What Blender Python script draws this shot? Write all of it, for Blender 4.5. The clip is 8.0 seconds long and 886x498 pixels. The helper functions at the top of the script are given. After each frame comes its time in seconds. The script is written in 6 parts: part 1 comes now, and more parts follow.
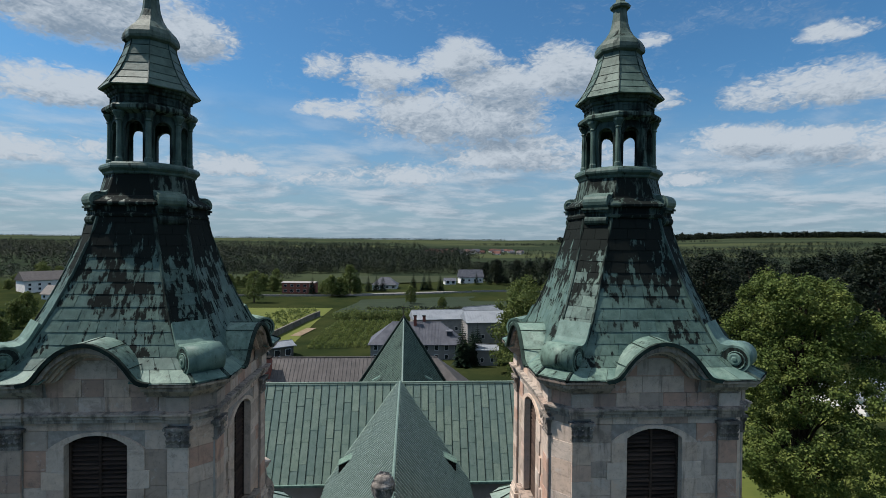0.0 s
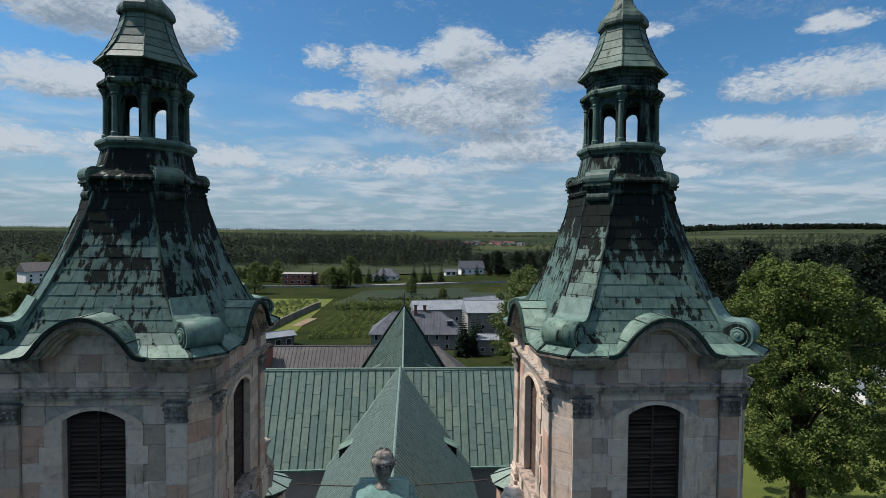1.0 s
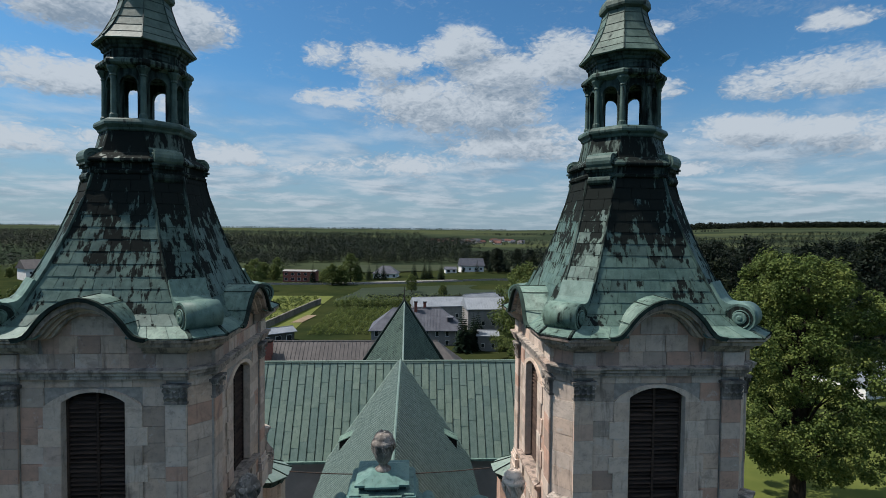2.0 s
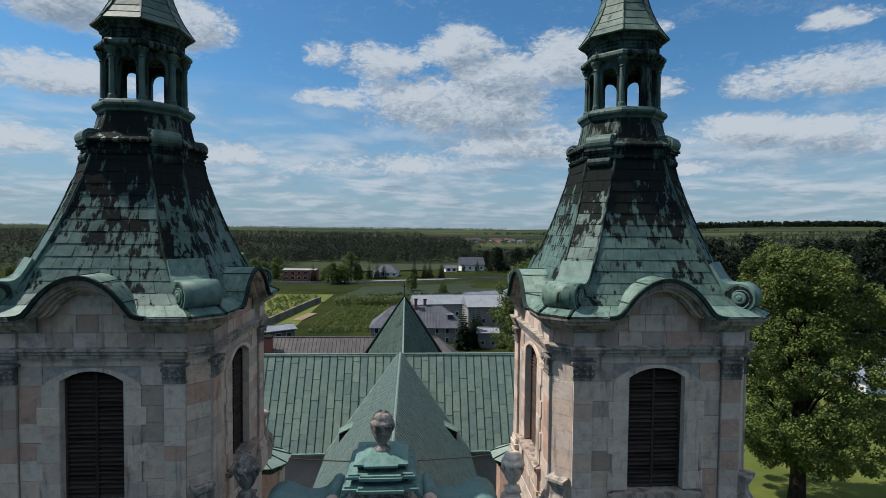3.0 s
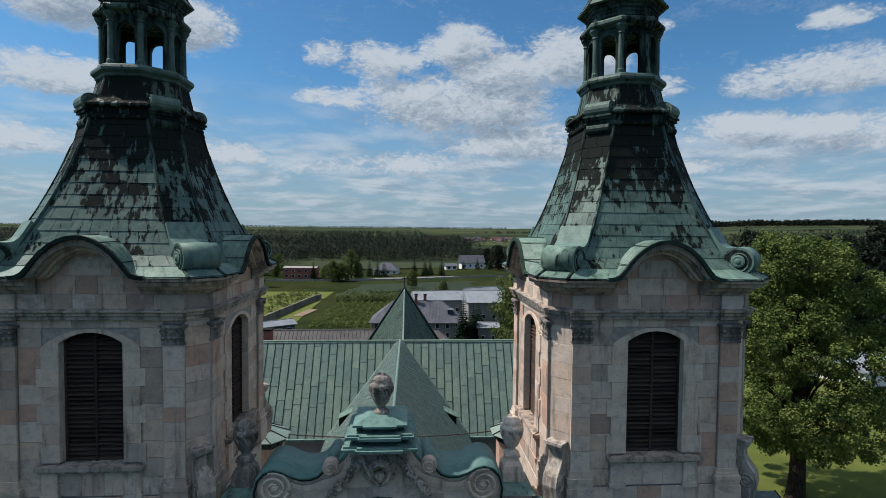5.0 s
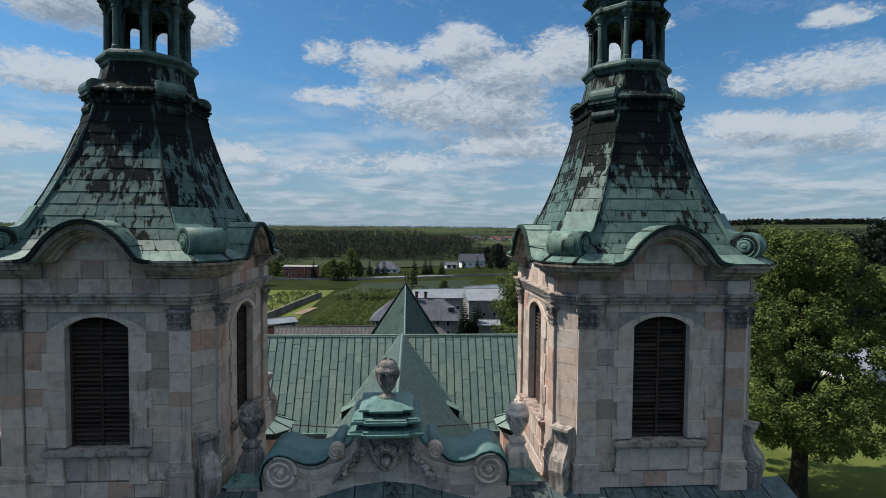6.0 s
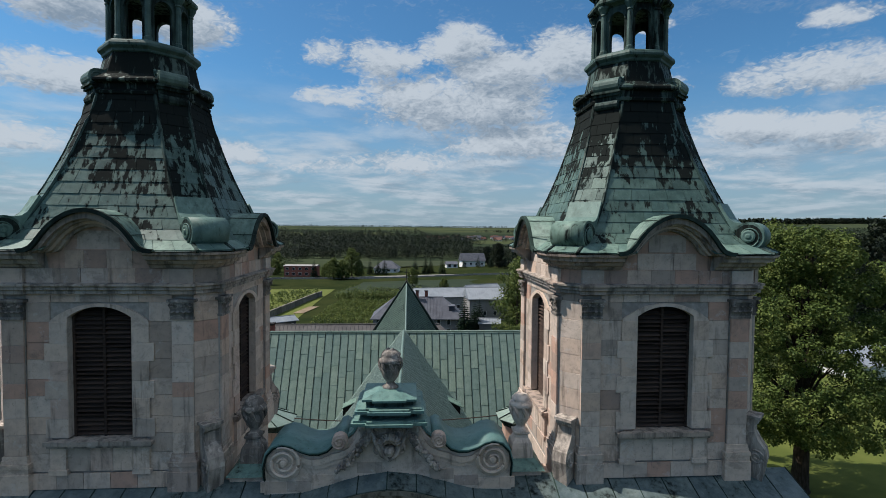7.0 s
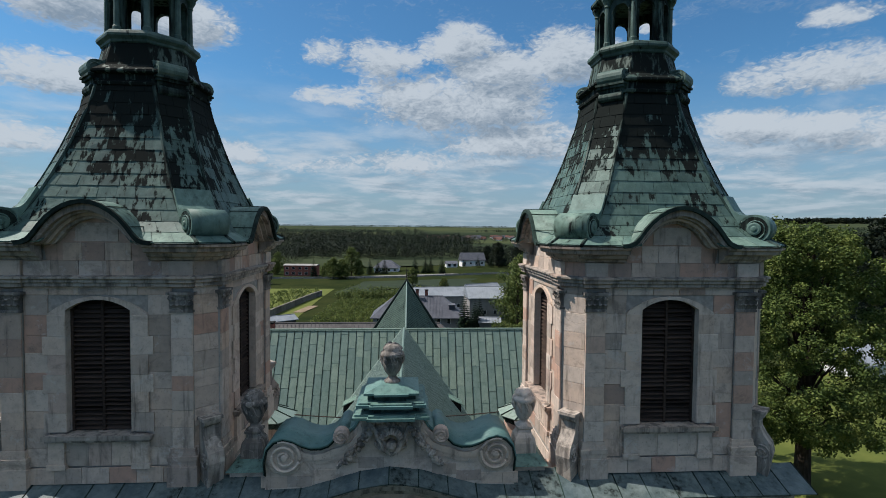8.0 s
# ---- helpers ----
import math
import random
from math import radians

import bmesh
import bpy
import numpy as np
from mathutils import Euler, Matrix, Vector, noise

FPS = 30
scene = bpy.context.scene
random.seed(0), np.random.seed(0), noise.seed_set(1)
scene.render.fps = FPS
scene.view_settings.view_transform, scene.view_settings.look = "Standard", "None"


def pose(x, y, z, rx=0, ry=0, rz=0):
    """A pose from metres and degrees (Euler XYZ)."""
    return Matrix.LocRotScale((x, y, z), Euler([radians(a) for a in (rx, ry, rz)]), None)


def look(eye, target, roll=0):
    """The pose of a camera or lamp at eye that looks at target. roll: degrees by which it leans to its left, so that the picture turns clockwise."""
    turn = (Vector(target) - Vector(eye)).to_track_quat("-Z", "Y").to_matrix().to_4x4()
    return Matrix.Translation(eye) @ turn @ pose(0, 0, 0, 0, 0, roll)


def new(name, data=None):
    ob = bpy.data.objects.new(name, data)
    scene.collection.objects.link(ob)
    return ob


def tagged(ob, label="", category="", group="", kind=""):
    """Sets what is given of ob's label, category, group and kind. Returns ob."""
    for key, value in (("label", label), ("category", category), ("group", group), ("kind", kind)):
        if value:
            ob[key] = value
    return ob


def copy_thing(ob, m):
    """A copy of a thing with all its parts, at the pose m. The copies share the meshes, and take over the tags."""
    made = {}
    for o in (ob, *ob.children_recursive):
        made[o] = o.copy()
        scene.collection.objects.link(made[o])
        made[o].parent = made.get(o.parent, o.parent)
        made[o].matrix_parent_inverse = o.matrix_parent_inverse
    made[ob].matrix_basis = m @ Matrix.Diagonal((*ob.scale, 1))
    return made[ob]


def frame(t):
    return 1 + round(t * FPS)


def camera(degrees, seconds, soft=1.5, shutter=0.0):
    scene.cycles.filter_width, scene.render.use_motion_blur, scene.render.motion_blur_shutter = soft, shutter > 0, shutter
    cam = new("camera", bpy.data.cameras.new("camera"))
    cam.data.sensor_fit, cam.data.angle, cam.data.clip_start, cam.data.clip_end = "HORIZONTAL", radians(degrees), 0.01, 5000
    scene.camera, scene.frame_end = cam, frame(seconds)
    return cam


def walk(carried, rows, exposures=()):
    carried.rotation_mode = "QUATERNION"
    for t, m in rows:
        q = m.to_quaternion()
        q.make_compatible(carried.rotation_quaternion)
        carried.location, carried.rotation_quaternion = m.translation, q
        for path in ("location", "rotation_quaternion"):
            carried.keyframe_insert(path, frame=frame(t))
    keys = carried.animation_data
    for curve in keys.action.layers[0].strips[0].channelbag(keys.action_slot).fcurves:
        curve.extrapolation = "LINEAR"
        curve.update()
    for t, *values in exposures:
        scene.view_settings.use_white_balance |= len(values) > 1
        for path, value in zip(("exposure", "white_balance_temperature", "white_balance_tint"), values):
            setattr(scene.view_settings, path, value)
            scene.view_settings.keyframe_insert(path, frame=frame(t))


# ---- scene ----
cam = camera(82.0, 8.0, 0.9)
PATH = [
    (0, (0.737, -15.773, 28.716), (0.869, -13.777, 28.685), 0.6),
    (0.5, (0.753, -15.691, 28.463), (0.884, -13.696, 28.416), 0.6),
    (1, (0.766, -15.601, 28.19), (0.896, -13.606, 28.127), 0.6),
    (1.5, (0.753, -15.552, 27.955), (0.883, -13.557, 27.886), 0.65),
    (3, (0.799, -15.525, 27.07), (0.928, -13.53, 26.998), 0.6),
    (3.5, (0.833, -15.582, 26.78), (0.962, -13.588, 26.706), 0.6),
    (4, (0.861, -15.606, 26.5), (0.99, -13.611, 26.426), 0.6),
    (4.5, (0.916, -15.597, 26.232), (1.044, -13.603, 26.156), 0.57),
    (5, (0.853, -15.573, 25.955), (0.981, -13.578, 25.88), 0.55),
    (6.5, (0.615, -15.555, 25.351), (0.743, -13.56, 25.272), 0.5),
    (7, (0.588, -15.527, 25.21), (0.715, -13.533, 25.131), 0.5),
    (7.5, (0.564, -15.431, 25.07), (0.691, -13.437, 24.99), 0.5),
    (8, (0.52, -15.357, 24.984), (0.648, -13.362, 24.904), 0.5),
]
walk(cam, [(t, look(eye, target, roll)) for t, eye, target, roll in PATH])

# ---- light ----
SUN_DIR = Vector((-0.70, 0.14, 1.0)).normalized()
EXPOSURE = 0.30
scene.view_settings.exposure = EXPOSURE
sun = new("sun", bpy.data.lights.new("sun", "SUN"))
sun.data.energy, sun.data.angle, sun.data.color = 5.0, radians(0.55), (1.0, 0.93, 0.85)
sun.matrix_world = look(SUN_DIR * 100, (0, 0, 0))


class Nodes:
    """Short hand for building node trees."""

    def __init__(self, tree):
        self.tree = tree

    def add(self, kind, **sets):
        n = self.tree.nodes.new(kind)
        for k, v in sets.items():
            if k in n.inputs:
                n.inputs[k].default_value = v
        return n

    def link(self, a, b):
        self.tree.links.new(a, b)

    def put(self, socket, v):
        if isinstance(v, bpy.types.NodeSocket):
            self.link(v, socket)
        else:
            socket.default_value = v

    def math(self, op, a, b=0.0, c=0.0, clamp=False):
        n = self.tree.nodes.new("ShaderNodeMath")
        n.operation, n.use_clamp = op, clamp
        for i, v in enumerate((a, b, c)):
            self.put(n.inputs[i], v)
        return n.outputs[0]

    def mix(self, f, a, b):
        n = self.tree.nodes.new("ShaderNodeMix")
        n.data_type = "RGBA"
        self.put(n.inputs[0], f)
        for s, v in ((n.inputs[6], a), (n.inputs[7], b)):
            self.put(s, (*v, 1) if isinstance(v, tuple) and len(v) == 3 else v)
        return n.outputs[2]

    def ramp(self, f, lo, hi, a=0.0, b=1.0):
        n = self.tree.nodes.new("ShaderNodeMapRange")
        n.interpolation_type = "SMOOTHSTEP"
        self.put(n.inputs[0], f)
        for i, v in enumerate((lo, hi, a, b)):
            n.inputs[i + 1].default_value = v
        return n.outputs[0]

    def noise(self, vec, scale, detail=4.0, rough=0.55, dist=0.0):
        n = self.tree.nodes.new("ShaderNodeTexNoise")
        self.put(n.inputs["Vector"], vec)
        n.inputs["Scale"].default_value, n.inputs["Detail"].default_value = scale, detail
        n.inputs["Roughness"].default_value, n.inputs["Distortion"].default_value = rough, dist
        return n.outputs[0]

    def scaled(self, vec, s, off=(0, 0, 0)):
        n = self.tree.nodes.new("ShaderNodeMapping")
        self.put(n.inputs["Vector"], vec)
        n.inputs["Scale"].default_value, n.inputs["Location"].default_value = s, off
        return n.outputs[0]


def make_sky():
    w = bpy.data.worlds.new("sky")
    scene.world, w.use_nodes = w, True
    w.node_tree.nodes.clear()
    N = Nodes(w.node_tree)
    out = N.add("ShaderNodeOutputWorld")
    sky = N.add("ShaderNodeTexSky")
    sky.sky_type, sky.sun_disc = "NISHITA", False
    sky.sun_elevation = math.asin(SUN_DIR.z)
    sky.sun_rotation = math.atan2(SUN_DIR.x, SUN_DIR.y)
    sky.air_density, sky.dust_density, sky.ozone_density = 1.0, 0.6, 2.0
    tc = N.add("ShaderNodeTexCoord").outputs["Generated"]
    sep = N.add("ShaderNodeSeparateXYZ")
    N.link(tc, sep.inputs[0])
    x, y, z = sep.outputs
    hyp = N.math("MAXIMUM", N.math("SQRT", N.math("ADD", N.math("MULTIPLY", x, x), N.math("MULTIPLY", y, y))), 0.02)
    az = N.math("ARCTAN2", x, y)
    el = N.math("DIVIDE", z, hyp)
    # a cloud deck seen in perspective: streets get flatter towards the horizon
    h = N.math("ADD", N.math("MAXIMUM", z, 0.0), 0.13)
    comb = N.add("ShaderNodeCombineXYZ")
    N.link(N.math("DIVIDE", x, h), comb.inputs[0])
    N.link(N.math("DIVIDE", y, h), comb.inputs[1])
    deck = N.noise(comb.outputs[0], 1.5, 9.0, 0.60, 0.25)
    deck_sun = N.noise(N.scaled(comb.outputs[0], (1, 1, 1), (-0.16, -0.16, 0)), 1.5, 9.0, 0.60, 0.25)

    def cumulus(da, de):
        """How deep in a cumulus a direction lies, and how near to one of the large clouds."""
        a, e = N.math("ADD", az, da), N.math("ADD", el, de)
        flat = N.add("ShaderNodeCombineXYZ")
        N.link(N.math("MULTIPLY", a, 2.4), flat.inputs[0])
        N.link(N.math("MULTIPLY", e, 4.2), flat.inputs[1])
        total = None
        for ca, ce, ra, re, wgt in CLOUDS:
            dx = N.math("DIVIDE", N.math("SUBTRACT", a, ca), ra)
            dy0 = N.math("SUBTRACT", e, ce)
            dy = N.math("DIVIDE", N.math("MAXIMUM", dy0, N.math("MULTIPLY", dy0, -1.5)), re)
            d = N.math("ADD", N.math("MULTIPLY", dx, dx), N.math("MULTIPLY", dy, dy))
            g = N.math("MULTIPLY", N.math("SUBTRACT", 1.0, d, 0, True), wgt)
            total = g if total is None else N.math("SMOOTH_MAX", total, g, 0.15)
        puff = N.noise(flat.outputs[0], 3.4, 8.0, 0.55)
        soft = N.noise(flat.outputs[0], 3.4, 3.5, 0.50)
        lumps = None
        for scale, weight in ((9.0, 0.60), (22.0, 0.28)):
            vor = N.add("ShaderNodeTexVoronoi", Scale=scale, Smoothness=0.5)
            vor.feature = "SMOOTH_F1"
            warp = N.add("ShaderNodeVectorMath", Scale=0.10)
            warp.operation = "SCALE"
            nz = N.add("ShaderNodeTexNoise", Scale=7.0, Detail=3.0)
            N.link(flat.outputs[0], nz.inputs["Vector"])
            N.link(nz.outputs["Color"], warp.inputs[0])
            add = N.add("ShaderNodeVectorMath")
            N.link(flat.outputs[0], add.inputs[0]), N.link(warp.outputs[0], add.inputs[1])
            N.link(add.outputs[0], vor.inputs["Vector"])
            one = N.math("MULTIPLY", N.math("SUBTRACT", 0.42, vor.outputs[0]), weight)
            lumps = one if lumps is None else N.math("ADD", lumps, one)
        body = N.math("ADD", N.math("MULTIPLY", total, 0.95), lumps)
        depth = N.math("ADD", body, N.math("MULTIPLY", N.math("SUBTRACT", puff, 0.5), 1.9))
        return depth, total, N.math("ADD", body, N.math("MULTIPLY", N.math("SUBTRACT", soft, 0.5), 1.6))

    depth, near, bulk = cumulus(0.0, 0.0)
    bulk_sun = cumulus(-0.018, 0.030)[2]
    big = N.math("MULTIPLY", N.ramp(depth, 0.10, 0.80), N.ramp(near, 0.0, 0.30))
    low = N.math("MULTIPLY", N.ramp(deck, 0.36, 0.66, 0.0, 0.85), N.ramp(el, 0.30, 0.12))
    high = N.math("MULTIPLY", N.ramp(deck, 0.40, 0.56), N.ramp(el, 0.52, 0.72))
    cover = N.math("MAXIMUM", big, N.math("MAXIMUM", low, high))
    # sunlit rims, grey bellies where the cloud is deep towards the sun
    lit_big = N.ramp(N.math("ADD", N.math("MULTIPLY", N.math("SUBTRACT", bulk, bulk_sun), 1.0), N.math("MULTIPLY", N.math("SUBTRACT", 0.95, bulk), 0.40)), -0.50, 0.55)
    lit_low = N.ramp(N.math("SUBTRACT", deck, deck_sun), -0.20, 0.10)
    lit = N.mix(big, lit_low, lit_big)
    cloud = N.mix(lit, (1.65, 2.15, 2.75), (3.85, 4.30, 4.80))
    # unseen clouds high overhead are brightened to lift the light on shaded walls
    bright = N.add("ShaderNodeMix")
    bright.data_type, bright.blend_type = "RGBA", "MULTIPLY"
    bright.inputs[0].default_value = 1.0
    N.link(cloud, bright.inputs[6])
    N.link(N.mix(N.ramp(el, 0.5, 0.9), (1.0, 1.0, 1.0), (1.95, 1.90, 1.82)), bright.inputs[7])
    cloud = bright.outputs[2]
    haze = N.ramp(el, 0.30, 0.0, 0.0, 0.80)
    tint = N.add("ShaderNodeMix")
    tint.data_type, tint.blend_type = "RGBA", "MULTIPLY"
    tint.inputs[0].default_value, tint.inputs[7].default_value = 1.0, (0.36, 0.66, 0.82, 1)
    N.link(sky.outputs[0], tint.inputs[6])
    base = N.mix(haze, tint.outputs[2], (2.02, 2.66, 3.36))
    col = N.mix(N.math("MULTIPLY", cover, N.ramp(el, -0.01, 0.08, 0.35, 0.96)), base, cloud)
    bg = N.add("ShaderNodeBackground", Strength=0.112)
    N.link(col, bg.inputs[0])
    N.link(bg.outputs[0], out.inputs[0])


# large cumulus: azimuth, height, half width, half height, weight
CLOUDS = [
    (-0.16, 0.325, 0.07, 0.040, 0.9), (-0.06, 0.315, 0.11, 0.055, 1.0), (0.09, 0.345, 0.10, 0.060, 1.1), (0.17, 0.300, 0.14, 0.080, 1.1), (0.30, 0.310, 0.12, 0.085, 1.1),
    (0.10, 0.235, 0.27, 0.095, 1.1), (-0.13, 0.245, 0.11, 0.030, 0.8), (0.22, 0.165, 0.24, 0.060, 1.0), (0.00, 0.125, 0.20, 0.040, 0.8), (-0.15, 0.115, 0.14, 0.030, 0.7),
    (-0.56, 0.370, 0.24, 0.110, 1.25), (-0.40, 0.340, 0.10, 0.075, 1.1), (-0.62, 0.230, 0.20, 0.050, 0.95), (-0.66, 0.135, 0.24, 0.040, 0.8),
    (-0.42, 0.205, 0.06, 0.035, 0.7), (-0.36, 0.130, 0.12, 0.035, 0.8), (0.70, 0.245, 0.17, 0.055, 1.1), (0.72, 0.330, 0.07, 0.025, 0.8), (0.61, 0.430, 0.07, 0.022, 0.55),
    (0.47, 0.255, 0.06, 0.030, 0.8), (0.44, 0.365, 0.05, 0.022, 0.8), (0.62, 0.165, 0.20, 0.048, 1.0), (0.78, 0.140, 0.16, 0.040, 0.9), (0.50, 0.110, 0.16, 0.025, 0.7),
]
make_sky()

# ---- materials ----


def material(name, rough=0.7, metal=0.0):
    m = bpy.data.materials.new(name)
    m.use_nodes = True
    N = Nodes(m.node_tree)
    b = m.node_tree.nodes["Principled BSDF"]
    b.inputs["Roughness"].default_value, b.inputs["Metallic"].default_value = rough, metal
    geo = N.add("ShaderNodeNewGeometry")
    return m, N, b, geo


def bump(N, b, height, strength=0.3, dist=0.02):
    n = N.add("ShaderNodeBump", Strength=strength, Distance=dist)
    N.link(height, n.inputs["Height"])
    N.link(n.outputs[0], b.inputs["Normal"])


def copper(name, green, pale, black_lo, black_hi, rough=0.55, rise=0.0, pick=0.10):
    """Verdigris copper with black weathering runs. rise: how much blacker the sheets get towards the lantern; pick: how much single sheets differ."""
    m, N, b, geo = material(name, rough)
    pos = geo.outputs["Position"]
    rnd = N.add("ShaderNodeObjectInfo").outputs["Random"]
    mott = N.noise(pos, 2.3, 6, 0.6)
    base = N.mix(N.ramp(mott, 0.3, 0.7), green, pale)
    tone = N.mix(rnd, (0.80, 0.84, 0.88), (1.12, 1.08, 1.04))
    mul = N.add("ShaderNodeMix")
    mul.data_type, mul.blend_type = "RGBA", "MULTIPLY"
    mul.inputs[0].default_value = 1.0
    N.link(base, mul.inputs[6]), N.link(tone, mul.inputs[7])
    streak = N.noise(N.scaled(pos, (3.0, 3.0, 0.38)), 2.1, 7, 0.58)
    patch = N.noise(N.scaled(pos, (1.0, 1.0, 0.7)), 1.0, 5, 0.6)
    k = N.math("ADD", N.math("ADD", N.math("MULTIPLY", streak, 0.55), N.math("MULTIPLY", patch, 0.45)), N.math("MULTIPLY", N.math("SUBTRACT", rnd, 0.5), pick))
    if rise:
        sz = N.add("ShaderNodeSeparateXYZ")
        N.link(pos, sz.inputs[0])
        k = N.math("ADD", k, N.ramp(sz.outputs[2], 25.2, 30.2, -0.03, rise))
    dark = N.ramp(k, black_lo, black_hi)
    thin = N.ramp(k, black_lo - 0.10, black_lo + 0.02, 0.0, 0.35)
    col = N.mix(thin, mul.outputs[2], (0.030, 0.050, 0.044))
    col = N.mix(dark, col, (0.011, 0.014, 0.013))
    drip = N.ramp(N.noise(N.scaled(pos, (5.0, 5.0, 0.4)), 2.6, 6, 0.65), 0.58, 0.70, 0.0, 0.45)
    col = N.mix(drip, col, (0.014, 0.022, 0.020))
    bloom = N.ramp(N.noise(pos, 9.0, 5, 0.7), 0.58, 0.74, 0.0, 0.22)
    col = N.mix(N.math("MULTIPLY", bloom, N.math("SUBTRACT", 1.0, dark)), col, (0.26, 0.36, 0.31))
    N.link(col, b.inputs["Base Color"])
    N.link(N.ramp(dark, 0, 1, rough, 0.85), b.inputs["Roughness"])
    N.link(N.ramp(dark, 0, 1, 0.18, 0.05), b.inputs["Specular IOR Level"])
    bump(N, b, N.math("ADD", N.noise(pos, 6, 4, 0.6), N.math("MULTIPLY", N.noise(pos, 40, 2), 0.25)), 0.35, 0.03)
    return m


def stone(name, grey, warm, pink, soot=0.62, rnd_on=True):
    """Weathered ashlar: blocks of several tones, soot runs, lime patches and pitting."""
    m, N, b, geo = material(name, 0.88)
    pos = geo.outputs["Position"]
    rnd = N.add("ShaderNodeObjectInfo").outputs["Random"] if rnd_on else N.noise(pos, 0.8, 2)
    a = N.mix(N.ramp(rnd, 0.40, 0.75), grey, warm)
    a = N.mix(N.ramp(rnd, 0.80, 0.86), a, pink)
    val = N.math("FRACT", N.math("MULTIPLY", rnd, 7.31))
    a = N.mix(N.ramp(val, 0.50, 1.0, 0.0, 0.55), a, (0.24, 0.205, 0.178))
    a = N.mix(N.ramp(val, 0.14, 0.0, 0.0, 0.55), a, (0.60, 0.515, 0.445))
    mott = N.noise(pos, 3.5, 8, 0.65)
    a = N.mix(N.ramp(mott, 0.35, 0.75, 0.0, 0.40), a, (0.18, 0.162, 0.148))
    streak = N.noise(N.scaled(pos, (2.6, 2.6, 0.30)), 1.4, 7, 0.64)
    a = N.mix(N.ramp(streak, soot - 0.08, soot + 0.12, 0.0, 0.72), a, (0.050, 0.046, 0.043))
    blot = N.noise(pos, 1.1, 9, 0.72, 0.6)
    a = N.mix(N.ramp(blot, 0.53, 0.64, 0.0, 0.42), a, (0.13, 0.110, 0.095))
    pale = N.ramp(N.noise(pos, 1.5, 7, 0.74, 0.3), 0.58, 0.64, 0.0, 0.42)
    a = N.mix(pale, a, (0.52, 0.475, 0.43))
    pit = N.ramp(N.noise(pos, 14.0, 5, 0.7), 0.60, 0.72, 0.0, 0.45)
    a = N.mix(pit, a, (0.10, 0.090, 0.080))
    b.inputs["Specular IOR Level"].default_value = 0.2
    N.link(a, b.inputs["Base Color"])
    bump(N, b, N.math("ADD", mott, N.math("MULTIPLY", N.noise(pos, 30, 4, 0.7), 0.5)), 0.6, 0.025)
    return m


def plain(name, c1, c2, rough=0.7, scale=3.0, metal=0.0, bumpy=0.2, stretch=(1, 1, 1)):
    m, N, b, geo = material(name, rough, metal)
    pos = N.scaled(geo.outputs["Position"], stretch)
    rnd = N.add("ShaderNodeObjectInfo").outputs["Random"]
    n = N.noise(pos, scale, 6, 0.62)
    f = N.ramp(N.math("ADD", n, N.math("MULTIPLY", N.math("SUBTRACT", rnd, 0.5), 0.25)), 0.3, 0.7)
    N.link(N.mix(f, c1, c2), b.inputs["Base Color"])
    b.inputs["Specular IOR Level"].default_value = 0.5 if rough < 0.3 else 0.08
    bump(N, b, N.noise(pos, scale * 6, 4, 0.6), bumpy, 0.02)
    return m


def foliage(name, dark, light, yellow, size=0.55):
    m, N, b, geo = material(name, 0.6)
    pos = geo.outputs["Position"]
    isl = geo.outputs["Random Per Island"]
    c = N.mix(isl, dark, light)
    c = N.mix(N.ramp(N.noise(pos, size, 4), 0.48, 0.68), c, yellow)
    N.link(c, b.inputs["Base Color"])
    b.inputs["Specular IOR Level"].default_value = 0.12
    tr = N.add("ShaderNodeBsdfTranslucent")
    N.link(c, tr.inputs[0])
    mx = N.add("ShaderNodeMixShader", Fac=0.3)
    out = m.node_tree.nodes["Material Output"]
    N.link(b.outputs[0], mx.inputs[1]), N.link(tr.outputs[0], mx.inputs[2]), N.link(mx.outputs[0], out.inputs[0])
    return m


M_SHEET = copper("weathered_copper_sheet", (0.052, 0.094, 0.080), (0.098, 0.158, 0.136), 0.530, 0.570, 0.55, 0.165, 0.08)
M_SHEET_BLACK = copper("blackened_copper_sheet", (0.044, 0.078, 0.068), (0.080, 0.125, 0.110), 0.47, 0.54, 0.6, 0.16, 0.10)
M_HOOD = copper("verdigris_copper", (0.082, 0.142, 0.120), (0.145, 0.222, 0.190), 0.58, 0.70)
M_LANTERN = copper("dark_lantern_copper", (0.022, 0.042, 0.036), (0.060, 0.105, 0.088), 0.42, 0.60)
M_CUPOLA = copper("dull_cupola_copper", (0.055, 0.092, 0.078), (0.105, 0.155, 0.132), 0.58, 0.72)
M_RING = copper("streaked_ring_copper", (0.050, 0.088, 0.074), (0.105, 0.160, 0.138), 0.50, 0.60)
M_COLLAR = copper("sooty_collar_copper", (0.040, 0.066, 0.056), (0.085, 0.125, 0.108), 0.47, 0.54)
M_ONION = copper("grey_green_onion_copper", (0.050, 0.080, 0.068), (0.090, 0.128, 0.112), 0.55, 0.68)
M_FINE = copper("pale_ribbed_copper", (0.150, 0.205, 0.178), (0.205, 0.265, 0.235), 0.66, 0.80, 0.6)
M_NAVE = copper("church_roof_copper", (0.125, 0.180, 0.150), (0.165, 0.222, 0.190), 0.68, 0.82, 0.6)
M_SKIRT = copper("blue_grey_copper", (0.070, 0.098, 0.103), (0.130, 0.160, 0.160), 0.52, 0.70, 0.5)
M_GABLE_COPPER = copper("gable_copper", (0.092, 0.176, 0.158), (0.138, 0.228, 0.204), 0.58, 0.72, 0.5)
M_STONE = stone("ashlar_stone", (0.54, 0.438, 0.366), (0.54, 0.400, 0.310), (0.46, 0.290, 0.220))
